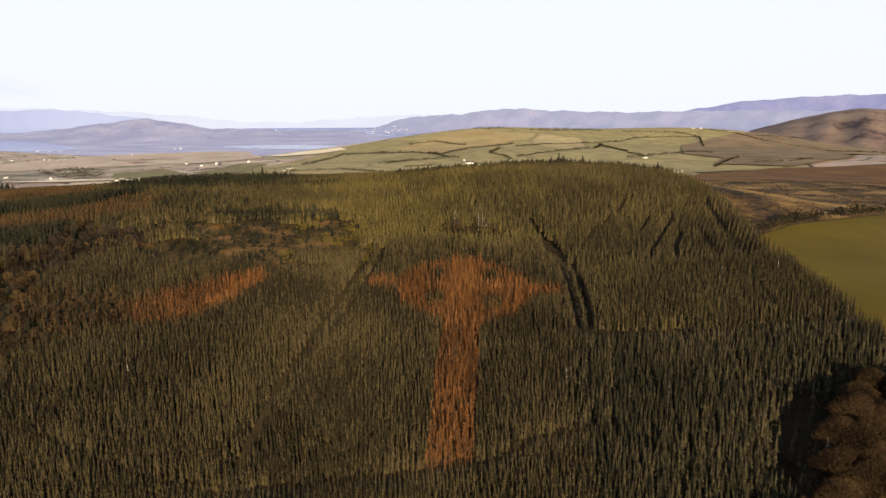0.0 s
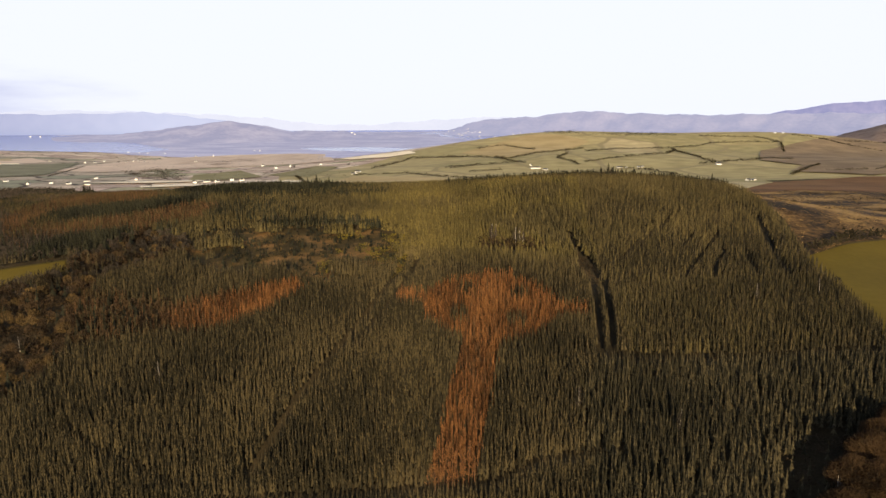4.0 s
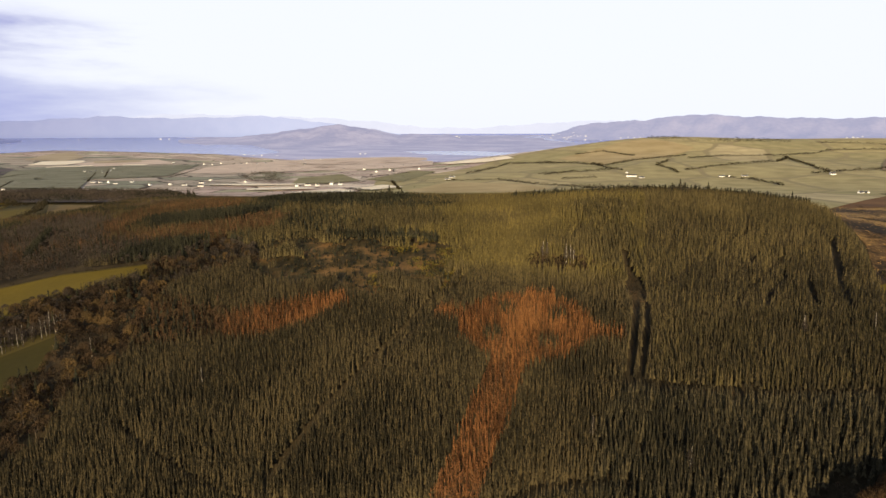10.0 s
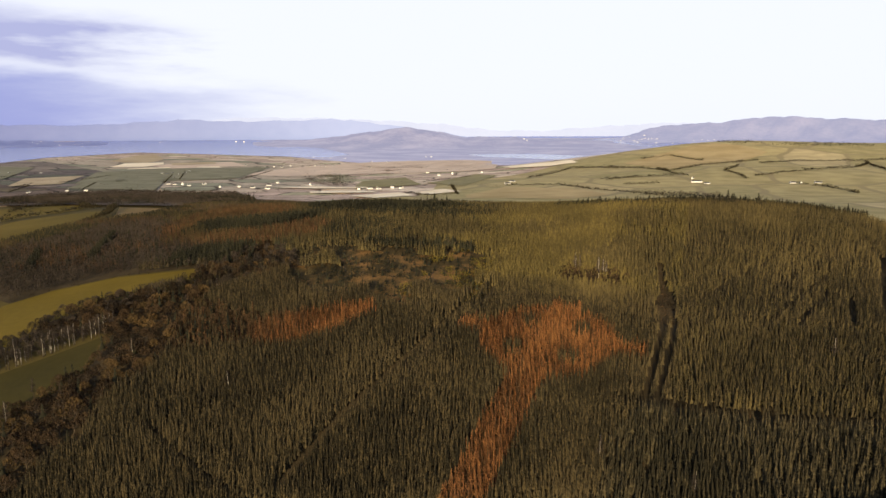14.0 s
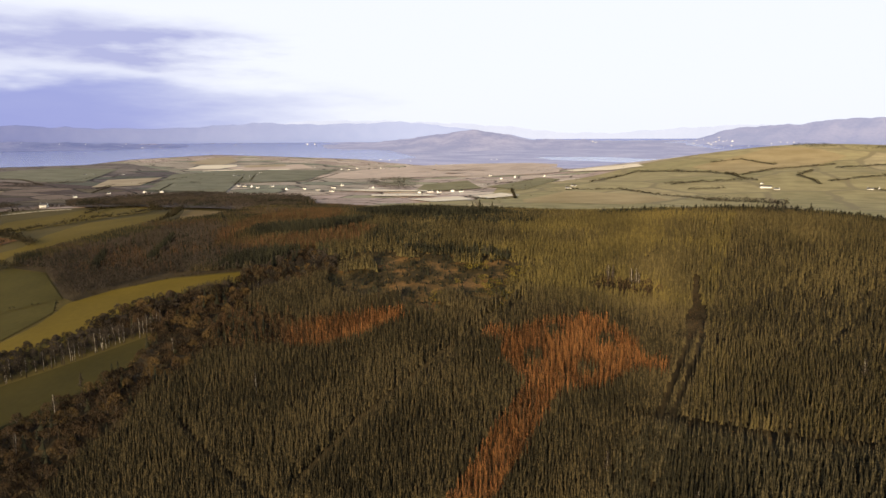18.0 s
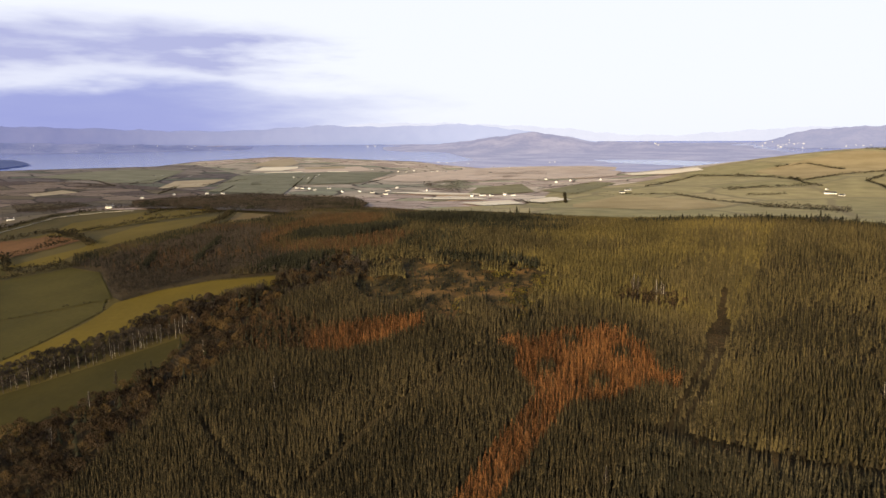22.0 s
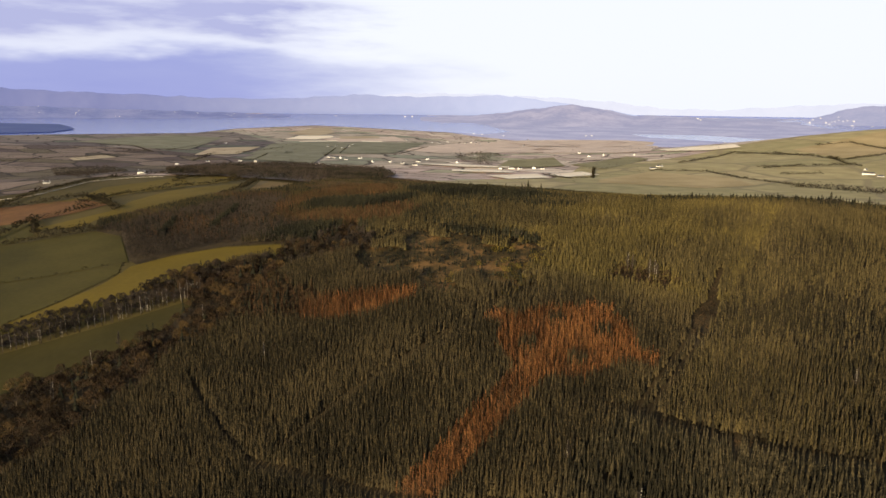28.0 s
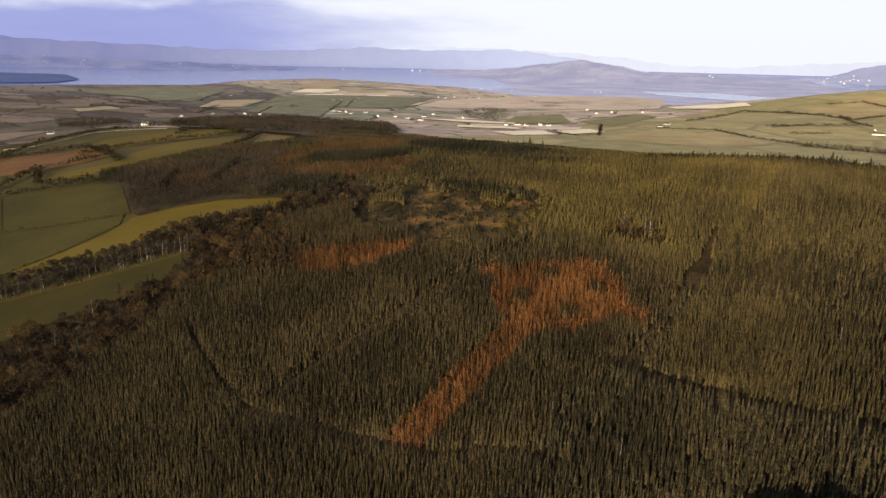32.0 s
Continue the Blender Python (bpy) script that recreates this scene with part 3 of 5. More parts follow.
def on_cross(x, y):
    c, s = math.cos(CROSS_TILT), math.sin(CROSS_TILT)
    dx, dy = x - CROSS_MID[0], y - CROSS_MID[1]
    a, b = dx * c - dy * s, dx * s + dy * c
    r = np.hypot(a, b)
    shape = (r < 25) | ((np.abs(a) < 6.2) & (b > -87) & (b < 29)) | ((np.abs(b) < 4.8) & (np.abs(a) < 35.5))
    hole = np.hypot((np.abs(a) - 10) / 3.7, (np.abs(b) - 10.5) / 3.3) < 1
    return shape & ~hole


FIELDS = [
    ("bright", [(-193, 299), (-241, 291), (-268, 274), (-280, 254), (-273, 242), (-266, 227), (-262, 201), (-260, 180), (-257, 160), (-247, 160), (-240, 178), (-232, 198), (-219, 218), (-226, 239), (-202, 262), (-177, 279)]),
    ("green", [(-432, 247), (-420, 269), (-397, 298), (-359, 296), (-292, 260), (-319, 229), (-339, 205)]),
    ("green", [(-430, 245), (-338, 204), (-318, 228), (-293, 257), (-275, 242), (-264, 201), (-259, 165), (-300, 60), (-480, 100)]),
    ("bright", [(-467, 286), (-463, 320), (-459, 347), (-489, 388), (-505, 441), (-470, 482), (-452, 495), (-409, 431), (-407, 399), (-424, 372), (-433, 344), (-436, 323), (-424, 302)]),
    ("brown", [(-650, 320), (-629, 340), (-609, 362), (-578, 390), (-500, 370), (-496, 339), (-506, 306), (-519, 289), (-560, 250)]),
    ("bright", [(-602, 358), (-591, 392), (-635, 445), (-618, 485), (-623, 526), (-544, 559), (-497, 504), (-519, 451), (-541, 421), (-550, 397)]),
    ("green", [(-560, 230), (-518, 285), (-494, 299), (-470, 288), (-440, 275), (-432, 247), (-470, 150), (-540, 150)]),
    ("gold", [(-472, 525), (-422, 510), (-368, 503), (-351, 438), (-397, 446), (-458, 512)]),
    ("dark", [(-176, 225), (-206, 180), (-222, 152), (-250, 60), (-190, 40), (-176, 134), (-168, 154), (-161, 172), (-160, 195)]),
    ("bright", [(139, 309), (168, 334), (201, 355), (247, 388), (330, 420), (330, 60), (121, 60), (129, 160), (131, 229)]),
]
for _kind, _poly in FIELDS:
    tagged(drape("field", _poly, field_material(_kind), 0.65, 10), {"bright": "sunlit yellow-green winter pasture beside the wood", "green": "green pasture bounded by thin hedges", "brown": "rust-brown rough pasture inside stone walls", "gold": "golden dry grass field at the wood's edge", "dark": "dark green pasture behind a row of birches"}[_kind], "field", kind="structure")
tagged(drape("rough_pasture", [(118, 40), (420, 40), (700, 400), (760, 700), (700, 1030), (310, 960), (100, 470), (130, 360), (120, 300), (118, 160)], field_material("rough"), 0.28, 10), "rough brown pasture beside the wood", "pasture", kind="structure")
tagged(drape("pasture", [(-900, -700), (900, -700), (700, 38), (-950, 38)], field_material("green"), 0.5, 60), "green pasture on the low ground before the wood", "pasture", kind="structure")
tagged(drape("lower_pasture", [(-155, 36), (119, 36), (121, 100), (-155, 100)], field_material("rough"), 0.7, 20), "rough brown grazing at the foot of the wood", "pasture", kind="structure")
tagged(drape("moor", MOOR, M_MOOR, 0.58, 12), "rough moor of tawny grass and dark heather", "moor", kind="structure")
tagged(drape("bracken", [(238, 812), (311, 903), (470, 1000), (640, 1000), (680, 800), (460, 700), (328, 694), (291, 709), (242, 681), (215, 700)], field_material("brown"), 0.85, 15), "rust-brown bracken along the top of the moor", "bracken", kind="structure")
tagged(drape("forest_floor", FOREST, M_FLOOR, 0.45, 12), "dark brown needle floor under the plantation", "forest floor", kind="structure")
tagged(drape("heath", HEATH, M_HEATH, 0.5, 5), "open heath of brown bracken and yellow grass", "heath", kind="structure")
WATER = [
    [(-2698, 1251), (-2623, 1505), (-2448, 1906), (-2813, 2432), (-3051, 3247), (-2568, 3118), (-1932, 2892), (-1547, 2794), (-1618, 3162), (-2700, 4700), (-3054, 5222), (-3702, 5475), (-5347, 8102), (-8500, 11500), (-9500, 10500), (-8500, 7500), (-6829, 5761), (-5741, 4071), (-5965, 3387), (-6412, 2900), (-7000, 1500), (-3500, 700)],
    [(-1065, 3371), (-759, 3522), (-300, 3100), (-250, 2700), (-597, 2877), (-869, 3026)],
    [(-1504, 10235), (-1300, 14000), (-100, 9703), (250, 5500), (-303, 5130), (-708, 6919)],
    [(-2400, 12800), (-6500, 14500), (-9500, 28000), (-2000, 29000), (-1500, 14000)],
]
# Sheet with the painted haze glow, laid over the bare plain.
tagged(drape("lowland", [(70, 2356), (-338, 2320), (-656, 2241), (-886, 2153), (-1475, 2578), (-2698, 3680), (-5488, 5189), (-11632, 10918), (-9335, 12950), (-6438, 14623), (-3257, 15656), (70, 16006)], M_RANGE["island_hill"], 0.7, 400), "lowland of small fields with painted haze beyond the inner lough", "lowland", kind="structure")
for _poly in WATER:
    tagged(drape("water", _poly, M_WATER, 1.5, 400), "pale blue water of the sea lough", "water", kind="structure")

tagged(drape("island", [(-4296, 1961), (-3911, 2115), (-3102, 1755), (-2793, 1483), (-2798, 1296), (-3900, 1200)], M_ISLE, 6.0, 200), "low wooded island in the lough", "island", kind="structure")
tagged(drape("rough_pasture", [(-160, 40), (-650, 40), (-950, 300), (-860, 480), (-700, 545), (-520, 560), (-440, 600), (-375, 520), (-350, 440), (-400, 415), (-408, 369), (-425, 318), (-390, 330), (-340, 330), (-280, 310), (-190, 330), (-150, 240), (-150, 190)], field_material("slope"), 0.28, 12), "rough brown-green hill pasture below the wood", "pasture", kind="structure")

# ---- trees ----


def spruce_shape(rng, tiers, sides, high=10.0, wide=1.35, deep=3.6):
    """A conifer of a close stand: jagged, widening skirts of branches under a leading shoot, and a long dark foot."""
    co, fa, hue = [], [], []
    for k in range(tiers):
        u, v = k / tiers, (k + 1) / tiers
        top = high - deep * u * 0.86
        low = high - deep * v * rng.uniform(0.94, 1.06) if k < tiers - 1 else high * 0.33
        r = wide * (0.9 * v if k < tiers - 1 else 1.0)
        base = len(co)
        co.append((rng.uniform(-.05, .05), rng.uniform(-.05, .05), top + (0.35 if k == 0 else 0.0)))
        whorl = rng.uniform(-.55, .55)
        hue.append(whorl)
        spin = rng.uniform(0, 6.28)
        for s in range(2 * sides):
            a = spin + math.pi * s / sides
            q = r * (rng.uniform(0.85, 1.25) if s % 2 == 0 else rng.uniform(0.45, 0.62))
            co.append((q * math.cos(a), q * math.sin(a), low + (rng.uniform(-.22, .12) if s % 2 == 0 else 0.3 * min(top - low, 1.2))))
            hue.append(whorl + rng.uniform(-.22, .22))
        for s in range(2 * sides):
            fa.append((base, base + 1 + s, base + 1 + (s + 1) % (2 * sides)))
    return np.array(co), np.array(fa), np.array(hue)


def twig_shape(rng, blades, high, wide, low=0.25, lean=0.5, thick=0.09):
    """A leafless or wispy crown: many thin upswept twigs round a stem."""
    co, fa, hue = [], [], []
    for k in range(blades):
        u = rng.uniform(0, 1)
        z0 = high * (low + (0.93 - low) * u)
        a = rng.uniform(0, 6.28)
        reach = wide * (1 - 0.86 * u) * rng.uniform(0.6, 1.1)
        rise = reach * lean * rng.uniform(0.5, 1.6) + 0.25
        tip = (reach * math.cos(a), reach * math.sin(a), z0 + rise)
        t = thick * rng.uniform(0.7, 1.5)
        b = len(co)
        co += [(-t * math.sin(a), t * math.cos(a), z0), (t * math.sin(a), -t * math.cos(a), z0 + t), tip, (reach * .55 * math.cos(a), reach * .55 * math.sin(a), z0 + rise * .35 + 3 * t)]
        fa += [(b, b + 1, b + 2), (b, b + 2, b + 3)]
        hue += [rng.uniform(-.45, .45)] * 4
    b = len(co)
    for k in range(3):
        a = 2.09 * k
        co.append((0.16 * math.cos(a), 0.16 * math.sin(a), 0.0))
    co.append((0, 0, high))
    hue += [0.0] * 4
    fa += [(b, b + 1, b + 3), (b + 1, b + 2, b + 3), (b + 2, b, b + 3)]
    return np.array(co), np.array(fa), np.array(hue)


def crown_shape(rng, twigs, high, wide):
    """A round, leafless crown: sprays of fine twigs over an uneven dome."""
    co, fa, hue = [], [], []
    for k in range(twigs):
        a, u = rng.uniform(0, 6.28), rng.uniform(-0.25, 1) ** 1
        e = math.asin(max(-1, min(1, u)))
        lump = 0.80 + 0.2 * math.sin(3 * a + 1) * math.cos(2 * e) + rng.uniform(-.12, .12)
        p = Vector((math.cos(a) * math.cos(e) * wide, math.sin(a) * math.cos(e) * wide, high * 0.62 + math.sin(e) * high * 0.38)) * 1.0
        p.x, p.y = p.x * lump, p.y * lump
        mid = Vector((0, 0, high * 0.45))
        way = (p - mid) + Vector((rng.uniform(-1, 1), rng.uniform(-1, 1), rng.uniform(-.6, .9))) * wide * 0.75
        q = p - way.normalized() * rng.uniform(0.9, 1.8) * wide / 3.5
        side = Vector((rng.uniform(-1, 1), rng.uniform(-1, 1), rng.uniform(-.5, .5))).cross(way).normalized() * wide * rng.uniform(0.02, 0.05) * math.sqrt(160 / max(twigs, 25))
        b = len(co)
        co += [tuple(q - side * .4), tuple(q + side * .4), tuple(p + side), tuple(p - side)]
        fa += [(b, b + 1, b + 2), (b, b + 2, b + 3)]
        hue += [rng.uniform(-.45, .45)] * 4
    return np.array(co), np.array(fa), np.array(hue)


def mass(name, shapes, x, y, size, material, label, category, seed=1, sink=0.0, fat=None):
    """Many alike plants as one object; size: the height against the shape's own."""
    rng = np.random.default_rng(seed)
    cos, fas, tones, base = [], [], [], 0
    z = ground_z(x, y) - sink
    pick = rng.integers(0, len(shapes), len(x))
    spin = rng.uniform(0, 6.283, len(x))
    tone = rng.uniform(-.5, .5, len(x))
    fat = np.ones(len(x)) if fat is None else fat
    for v, (co, fa, hue) in enumerate(shapes):
        m = np.where(pick == v)[0]
        if not len(m):
            continue
        c, s = np.cos(spin[m])[:, None], np.sin(spin[m])[:, None]
        k, w = size[m][:, None], (size[m] * fat[m])[:, None]
        px = x[m][:, None] + (co[:, 0] * c - co[:, 1] * s) * w
        py = y[m][:, None] + (co[:, 0] * s + co[:, 1] * c) * w
        pz = z[m][:, None] + co[:, 2] * k
        cos.append(np.stack([px, py, pz], -1).reshape(-1, 3))
        fas.append((fa[None] + base + (np.arange(len(m)) * len(co))[:, None, None]).reshape(-1, 3))
        tones.append((tone[m][:, None] + hue).ravel())
        base += len(m) * len(co)
    ob = new(name, mesh_of(name, np.concatenate(cos), np.concatenate(fas), material, np.concatenate(tones)))
    return tagged(ob, label, category, kind="stuff")


RNG = random.Random(4)
SPRUCE = [spruce_shape(RNG, 4, 3, 6.6, 0.66, 3.5) for _ in range(14)]
SPRUCE_FINE = [spruce_shape(RNG, 7, 6, 6.6, 0.64, 3.2) for _ in range(6)]
SPRUCE_OLD = [spruce_shape(RNG, 5, 4, 6.9, 0.84, 4.2) for _ in range(12)]
SPRUCE_FAR = [spruce_shape(RNG, 3, 3, 6.6, 0.96, 2.8) for _ in range(10)]
LARCH = [twig_shape(RNG, 26, 7.0, 1.15, 0.3, 0.5, 0.085) for _ in range(6)]
BARE = [crown_shape(RNG, 190, 7.6, 3.0) for _ in range(6)]
BUSH = [crown_shape(RNG, 15, 2.4, 1.5) for _ in range(6)]
LARCH_FAR = [twig_shape(RNG, 9, 7.2, 0.95, 0.30, 0.7, 0.16) for _ in range(6)]
CROWN_FAR = [crown_shape(RNG, 24, 7.0, 1.75) for _ in range(8)]
COPSE = [crown_shape(RNG, 11, 7.5, 3.2) for _ in range(6)]


def crown_mesh(name, shape, material):
    co, fa, hue = shape
    return mesh_of(name, co, fa, material, hue)


def part(name, data, parent, label="", at=None):
    """One mesh as a part of a thing."""
    ob = new(name, data)
    ob.parent = parent
    if at is not None:
        ob.location = at
    return tagged(ob, label)


def stem(high, r0, r1, material, sides=6, bend=0.0):
    """A tapered, slightly bent trunk."""
    co, fa = [], []
    for k in range(4):
        u = k / 3
        for s in range(sides):
            a = 6.2832 * s / sides
            r = r0 + (r1 - r0) * u
            co.append((r * math.cos(a) + bend * u * u, r * math.sin(a) + bend * u * (1 - u), high * u))
    for k in range(3):
        for s in range(sides):
            t = (s + 1) % sides
            fa.append((k * sides + s, k * sides + t, (k + 1) * sides + t, (k + 1) * sides + s))
    return mesh_of("stem", co, fa, material)


def forked_trunk(rng, high, wide, count, material):
    """A tapered trunk that forks into rising boughs."""
    co, fa = [], []

    def rod(p, q, r0, r1):
        side = (q - p).cross(Vector((0.3, 0.2, 1) if abs((q - p).z) < abs((q - p).x) else (1, 0.2, 0.1))).normalized()
        up = (q - p).cross(side).normalized()
        b = len(co)
        for m, r in ((p, r0), (q, r1)):
            for k in range(5):
                a = 1.2566 * k
                co.append(tuple(m + (side * math.cos(a) + up * math.sin(a)) * r))
        fa.extend([(b + i, b + (i + 1) % 5, b + 5 + (i + 1) % 5, b + 5 + i) for i in range(5)])

    fork = Vector((rng.uniform(-.2, .2), rng.uniform(-.2, .2), high * 0.5))
    rod(Vector((0, 0, 0)), fork, 0.27, 0.15)
    rod(fork, Vector((fork.x * 2, fork.y * 2, high * 0.86)), 0.15, 0.03)
    for k in range(count):
        a = 6.2832 * k / count + rng.uniform(-.4, .4)
        p = fork * rng.uniform(0.65, 1.0)
        rod(p, Vector((math.cos(a) * wide * .72, math.sin(a) * wide * .72, high * rng.uniform(0.66, 0.9))), 0.11, 0.03)
    return mesh_of("trunk", co, fa, material)


def tree_thing(name, label, category, group, crown_data, crown_label, trunk_data, trunk_label=""):
    """A tree: an empty at its foot that carries trunk, boughs and crown."""
    ob = tagged(new(name), label, category, group)
    part("trunk", trunk_data, ob, trunk_label)
    part("crown", crown_data, ob, crown_label)
    return ob


def set_out(makers, x, y, size, seed):
    """Places trees one by one on the ground: the first of each maker, then copies."""
    rng = random.Random(seed)
    made = [None] * len(makers)
    z = ground_z(x, y)
    for px, py, pz, k in zip(x, y, z, size):
        v = rng.randrange(len(makers))
        m = pose(px, py, pz - 0.05, 0, 0, rng.uniform(0, 360))
        if made[v] is None:
            made[v] = makers[v]()
            made[v].scale = (k, k, k)
            made[v].matrix_basis = m @ Matrix.Diagonal((k, k, k, 1))
        else:
            c = copy_thing(made[v], m)
            c.scale = (k * rng.uniform(.9, 1.1), k * rng.uniform(.9, 1.1), k)


def spots(spacing, turn, seed, box, rough=1.0, along=0.95):
    """Rows of planting spots with some unevenness, inside a box."""
    rng = np.random.default_rng(seed)
    n, m = int(620 / spacing), int(590 / spacing / along)
    i, j = np.meshgrid(np.arange(-n, n), np.arange(-m, m), indexing="ij")
    a = i.ravel() * spacing + rng.normal(0, 0.24 * spacing * rough, i.size)
    b = j.ravel() * spacing * along + rng.normal(0, 0.26 * spacing * rough, i.size)
    cx, cy = (box[0] + box[1]) / 2, (box[2] + box[3]) / 2
    x = a * math.cos(turn) - b * math.sin(turn) + cx
    y = a * math.sin(turn) + b * math.cos(turn) + cy
    keep = (x > box[0]) & (x < box[1]) & (y > box[2]) & (y < box[3])
    return x[keep], y[keep], rng


def planting(spacing, turn, seed, box, rough=1.0, along=0.95):
    """Planting spots in the wood, clear of tracks and open ground."""
    x, y, rng = spots(spacing, turn, seed, box, rough, along)
    keep = inside(FOREST, x, y) & ~open_heath(x, y) & ~inside(CLEARING, x, y) & ~(inside(GLADE, x, y) & (rng.random(len(x)) < 0.85)) & ~inside(GAP, x + 2.5 * rng.normal(0, 1, len(x)), y + 2.5 * rng.normal(0, 1, len(x))) & ~inside(BROWN_CORNER, x, y)
    for line, wide in TRACKS:
        keep &= ~near_line(line, x, y, wide)
    return x[keep], y[keep], rng


def patches(x, y, sx, sy, seed):
    """Slow noise over the plan, 0 to 1."""
    return np.array([noise.noise((a / sx + seed, b / sy, seed * 1.7)) for a, b in zip(x, y)]) * 0.5 + 0.5


def open_heath(x, y):
    """The heath, with a ragged edge and clumps of trees left in it."""
    ragged = patches(x, y, 16, 10, 7.3)
    return inside(HEATH, x, y) & (ragged < 0.58) | inside(HEATH_HEART, x, y)


def in_any(polys, x, y):
    hit = np.zeros(np.shape(x), bool)
    for p in polys:
        hit |= inside(p, x, y)
    return hit


def plant_wood():
    # the near slope: spruce, with larch planted as a ringed cross and in a patch
    x, y, rng = planting(1.17, 0.10, 11, (-230, 160, 92, 300))
    bare = on_cross(x, y) | inside(LARCH_PATCH, x, y) | inside(BROWN_SIDE, x, y) | inside(MIXED, x, y) & (rng.random(len(x)) < 0.8) | inside(SCRUB, x, y) & (rng.random(len(x)) < 0.93)
    size = rng.normal(1.0, 0.042, len(x)).clip(0.82, 1.13) * (0.93 + 0.14 * patches(x, y, 30, 30, 5.0))
    front = (np.abs(x) < 14) & (y > 143) & (y < 154.5)
    upper = ((x > 52) & (y > 214)) | ((y > 283) & (x > -60))
    older = (y < np.interp(x, [20, 46, 90, 130], [172, 216, 209, 207])) & (x > 36)
    plain = ~bare & ~front & ~older & ~((x > 51) & (y > 274))
    upper &= (y > 290) | (rng.random(len(x)) < 0.5)
    s = plain & ~upper
    mass("spruce_plantation", SPRUCE, x[s], y[s], size[s], M_SPRUCE, "close-planted grey-green spruce trees on the hillside", "spruce trees", 5)
    s = plain & upper
    mass("spruce_plantation", SPRUCE, x[s], y[s], size[s] * 0.97, M_UPPER, "grey-green spruce trees above the track, lightened for the sun's hot spot", "spruce trees", 15)
    s = older & ~bare & ~front & (rng.random(len(x)) < 0.66)
    mass("spruce_plantation", SPRUCE_OLD, x[s], y[s], size[s], M_SKYLIT_SPRUCE, "taller spruce trees below the track, tinted blue for skylit shade", "spruce trees", 25)
    crowns = [mesh_of("spruce_crown", co, fa, M_SPRUCE, hue) for co, fa, hue in SPRUCE_FINE]
    bole = stem(6.2, 0.12, 0.02, M_BARK, 5)
    s = ~bare & front
    set_out([lambda c=c: tree_thing("spruce_tree", "grey-green spruce tree in the close-planted hillside rows", "tree", "spruces of the lower slope", c, "", bole) for c in crowns], x[s], y[s], size[s], 21)
    x, y, rng = planting(1.18, 0.10, 23, (-125, 60, 150, 300), 1.3)
    size = rng.normal(0.90, 0.09, len(x)).clip(0.65, 1.15)
    fray = 0.7 * rng.normal(0, 1, len(x))
    cross = on_cross(x + fray, y + fray)
    patch = inside(LARCH_PATCH, x + 2 * fray, y + fray)
    foot = cross & (y < 174)
    dull = rng.random(len(x)) < np.where(cross, 0.16, np.clip(0.15 + (-78 - x) / 40, 0.12, 0.85))
    s = (cross | patch) & ~foot & dull
    mass("larch_patch", LARCH, x[s], y[s], size[s] * 0.93, M_RUST, "brown leafless larches among the orange ones", "larch trees", 16)
    s = (cross | patch) & ~foot & ~dull
    mass("larch_cross", LARCH, x[s], y[s], size[s] * 0.95, M_LARCH, "rust-orange winter larches planted in the shape of a ringed cross", "larch trees", 6)
    crowns = [mesh_of("larch_crown", co, fa, M_LARCH, hue) for co, fa, hue in LARCH]
    set_out([lambda c=c: tree_thing("larch_tree", "rust-orange leafless larch in the shaft of the planted cross", "tree", "larches of the cross", c, "rust-orange twigs", bole) for c in crowns], x[foot], y[foot], size[foot], 22)
    # the far slope and the crest, in compartments
    x, y, rng = planting(1.55, 0.10, 12, (-460, 160, 300, 700))
    odds = rng.random(len(x))
    fx, fy = x + rng.normal(0, 3.0, len(x)), y + rng.normal(0, 3.0, len(x))
    low = np.clip((x + 330) / 160, 0.75, 1.0)
    size = rng.normal(0.97, 0.038, len(x)).clip(0.8, 1.12) * low * (0.92 + 0.16 * patches(x, y, 25, 25, 4.4)) * np.where(near_line(HEATH + HEATH[:1], x, y, 9), rng.uniform(0.45, 0.85, len(x)), 1.0)
    scrub = inside(SCRUB, x, y)
    wedge, rusty, conifer = inside(WEDGE, fx, fy), in_any(RUST_BANDS, fx, fy), in_any(DARK_BANDS, fx, fy)
    line = np.zeros(len(x), bool)
    for row in DARK_ROWS:
        line |= near_line(row, x, y, 2.6)
    mix = patches(x, y, 85, 22, 3.1)
    west = np.clip((-190 - x) / 90, 0, 1)
    dark = line | conifer & (odds < 0.88) | ~wedge & ~rusty & (odds > 0.985 - 0.5 * np.clip((0.50 - mix) * 4, 0, 1)) & (x < -60)
    dark |= wedge & (odds > 0.93)
    rust = ~dark & (rusty & (odds < 0.80) | wedge & (odds < 0.04 + 0.3 * np.clip((mix - 0.58) * 5, 0, 1)) | (odds < 0.35 * west * np.clip((mix - 0.48) * 6, 0, 1)))
    brown = ~dark & ~rust & (wedge | (odds < np.clip((mix - 0.5) * 3.0 + 0.30, 0.0, 0.8) * west))
    dark, rust, brown = dark & ~(scrub & (odds < 0.9)), rust & ~scrub, brown & ~scrub
    green = ~dark & ~rust & ~brown & ~scrub & ~((x > 51) & (y < 440))
    olive = patches(x, y, 45, 30, 8.8) + np.clip((x + 60) / 120, -0.4, 0.12) + rng.normal(0, 0.09, len(x)) > 0.5
    s = green & olive
    mass("spruce_plantation", SPRUCE_FAR, x[s], y[s], size[s], M_BRIGHT_OLIVE, "olive-green spruce trees covering the top of the hill", "spruce trees", 8)
    s = green & ~olive
    mass("spruce_plantation", SPRUCE_FAR, x[s], y[s], size[s], M_UPPER, "grey-green spruce trees covering the far slope", "spruce trees", 28)
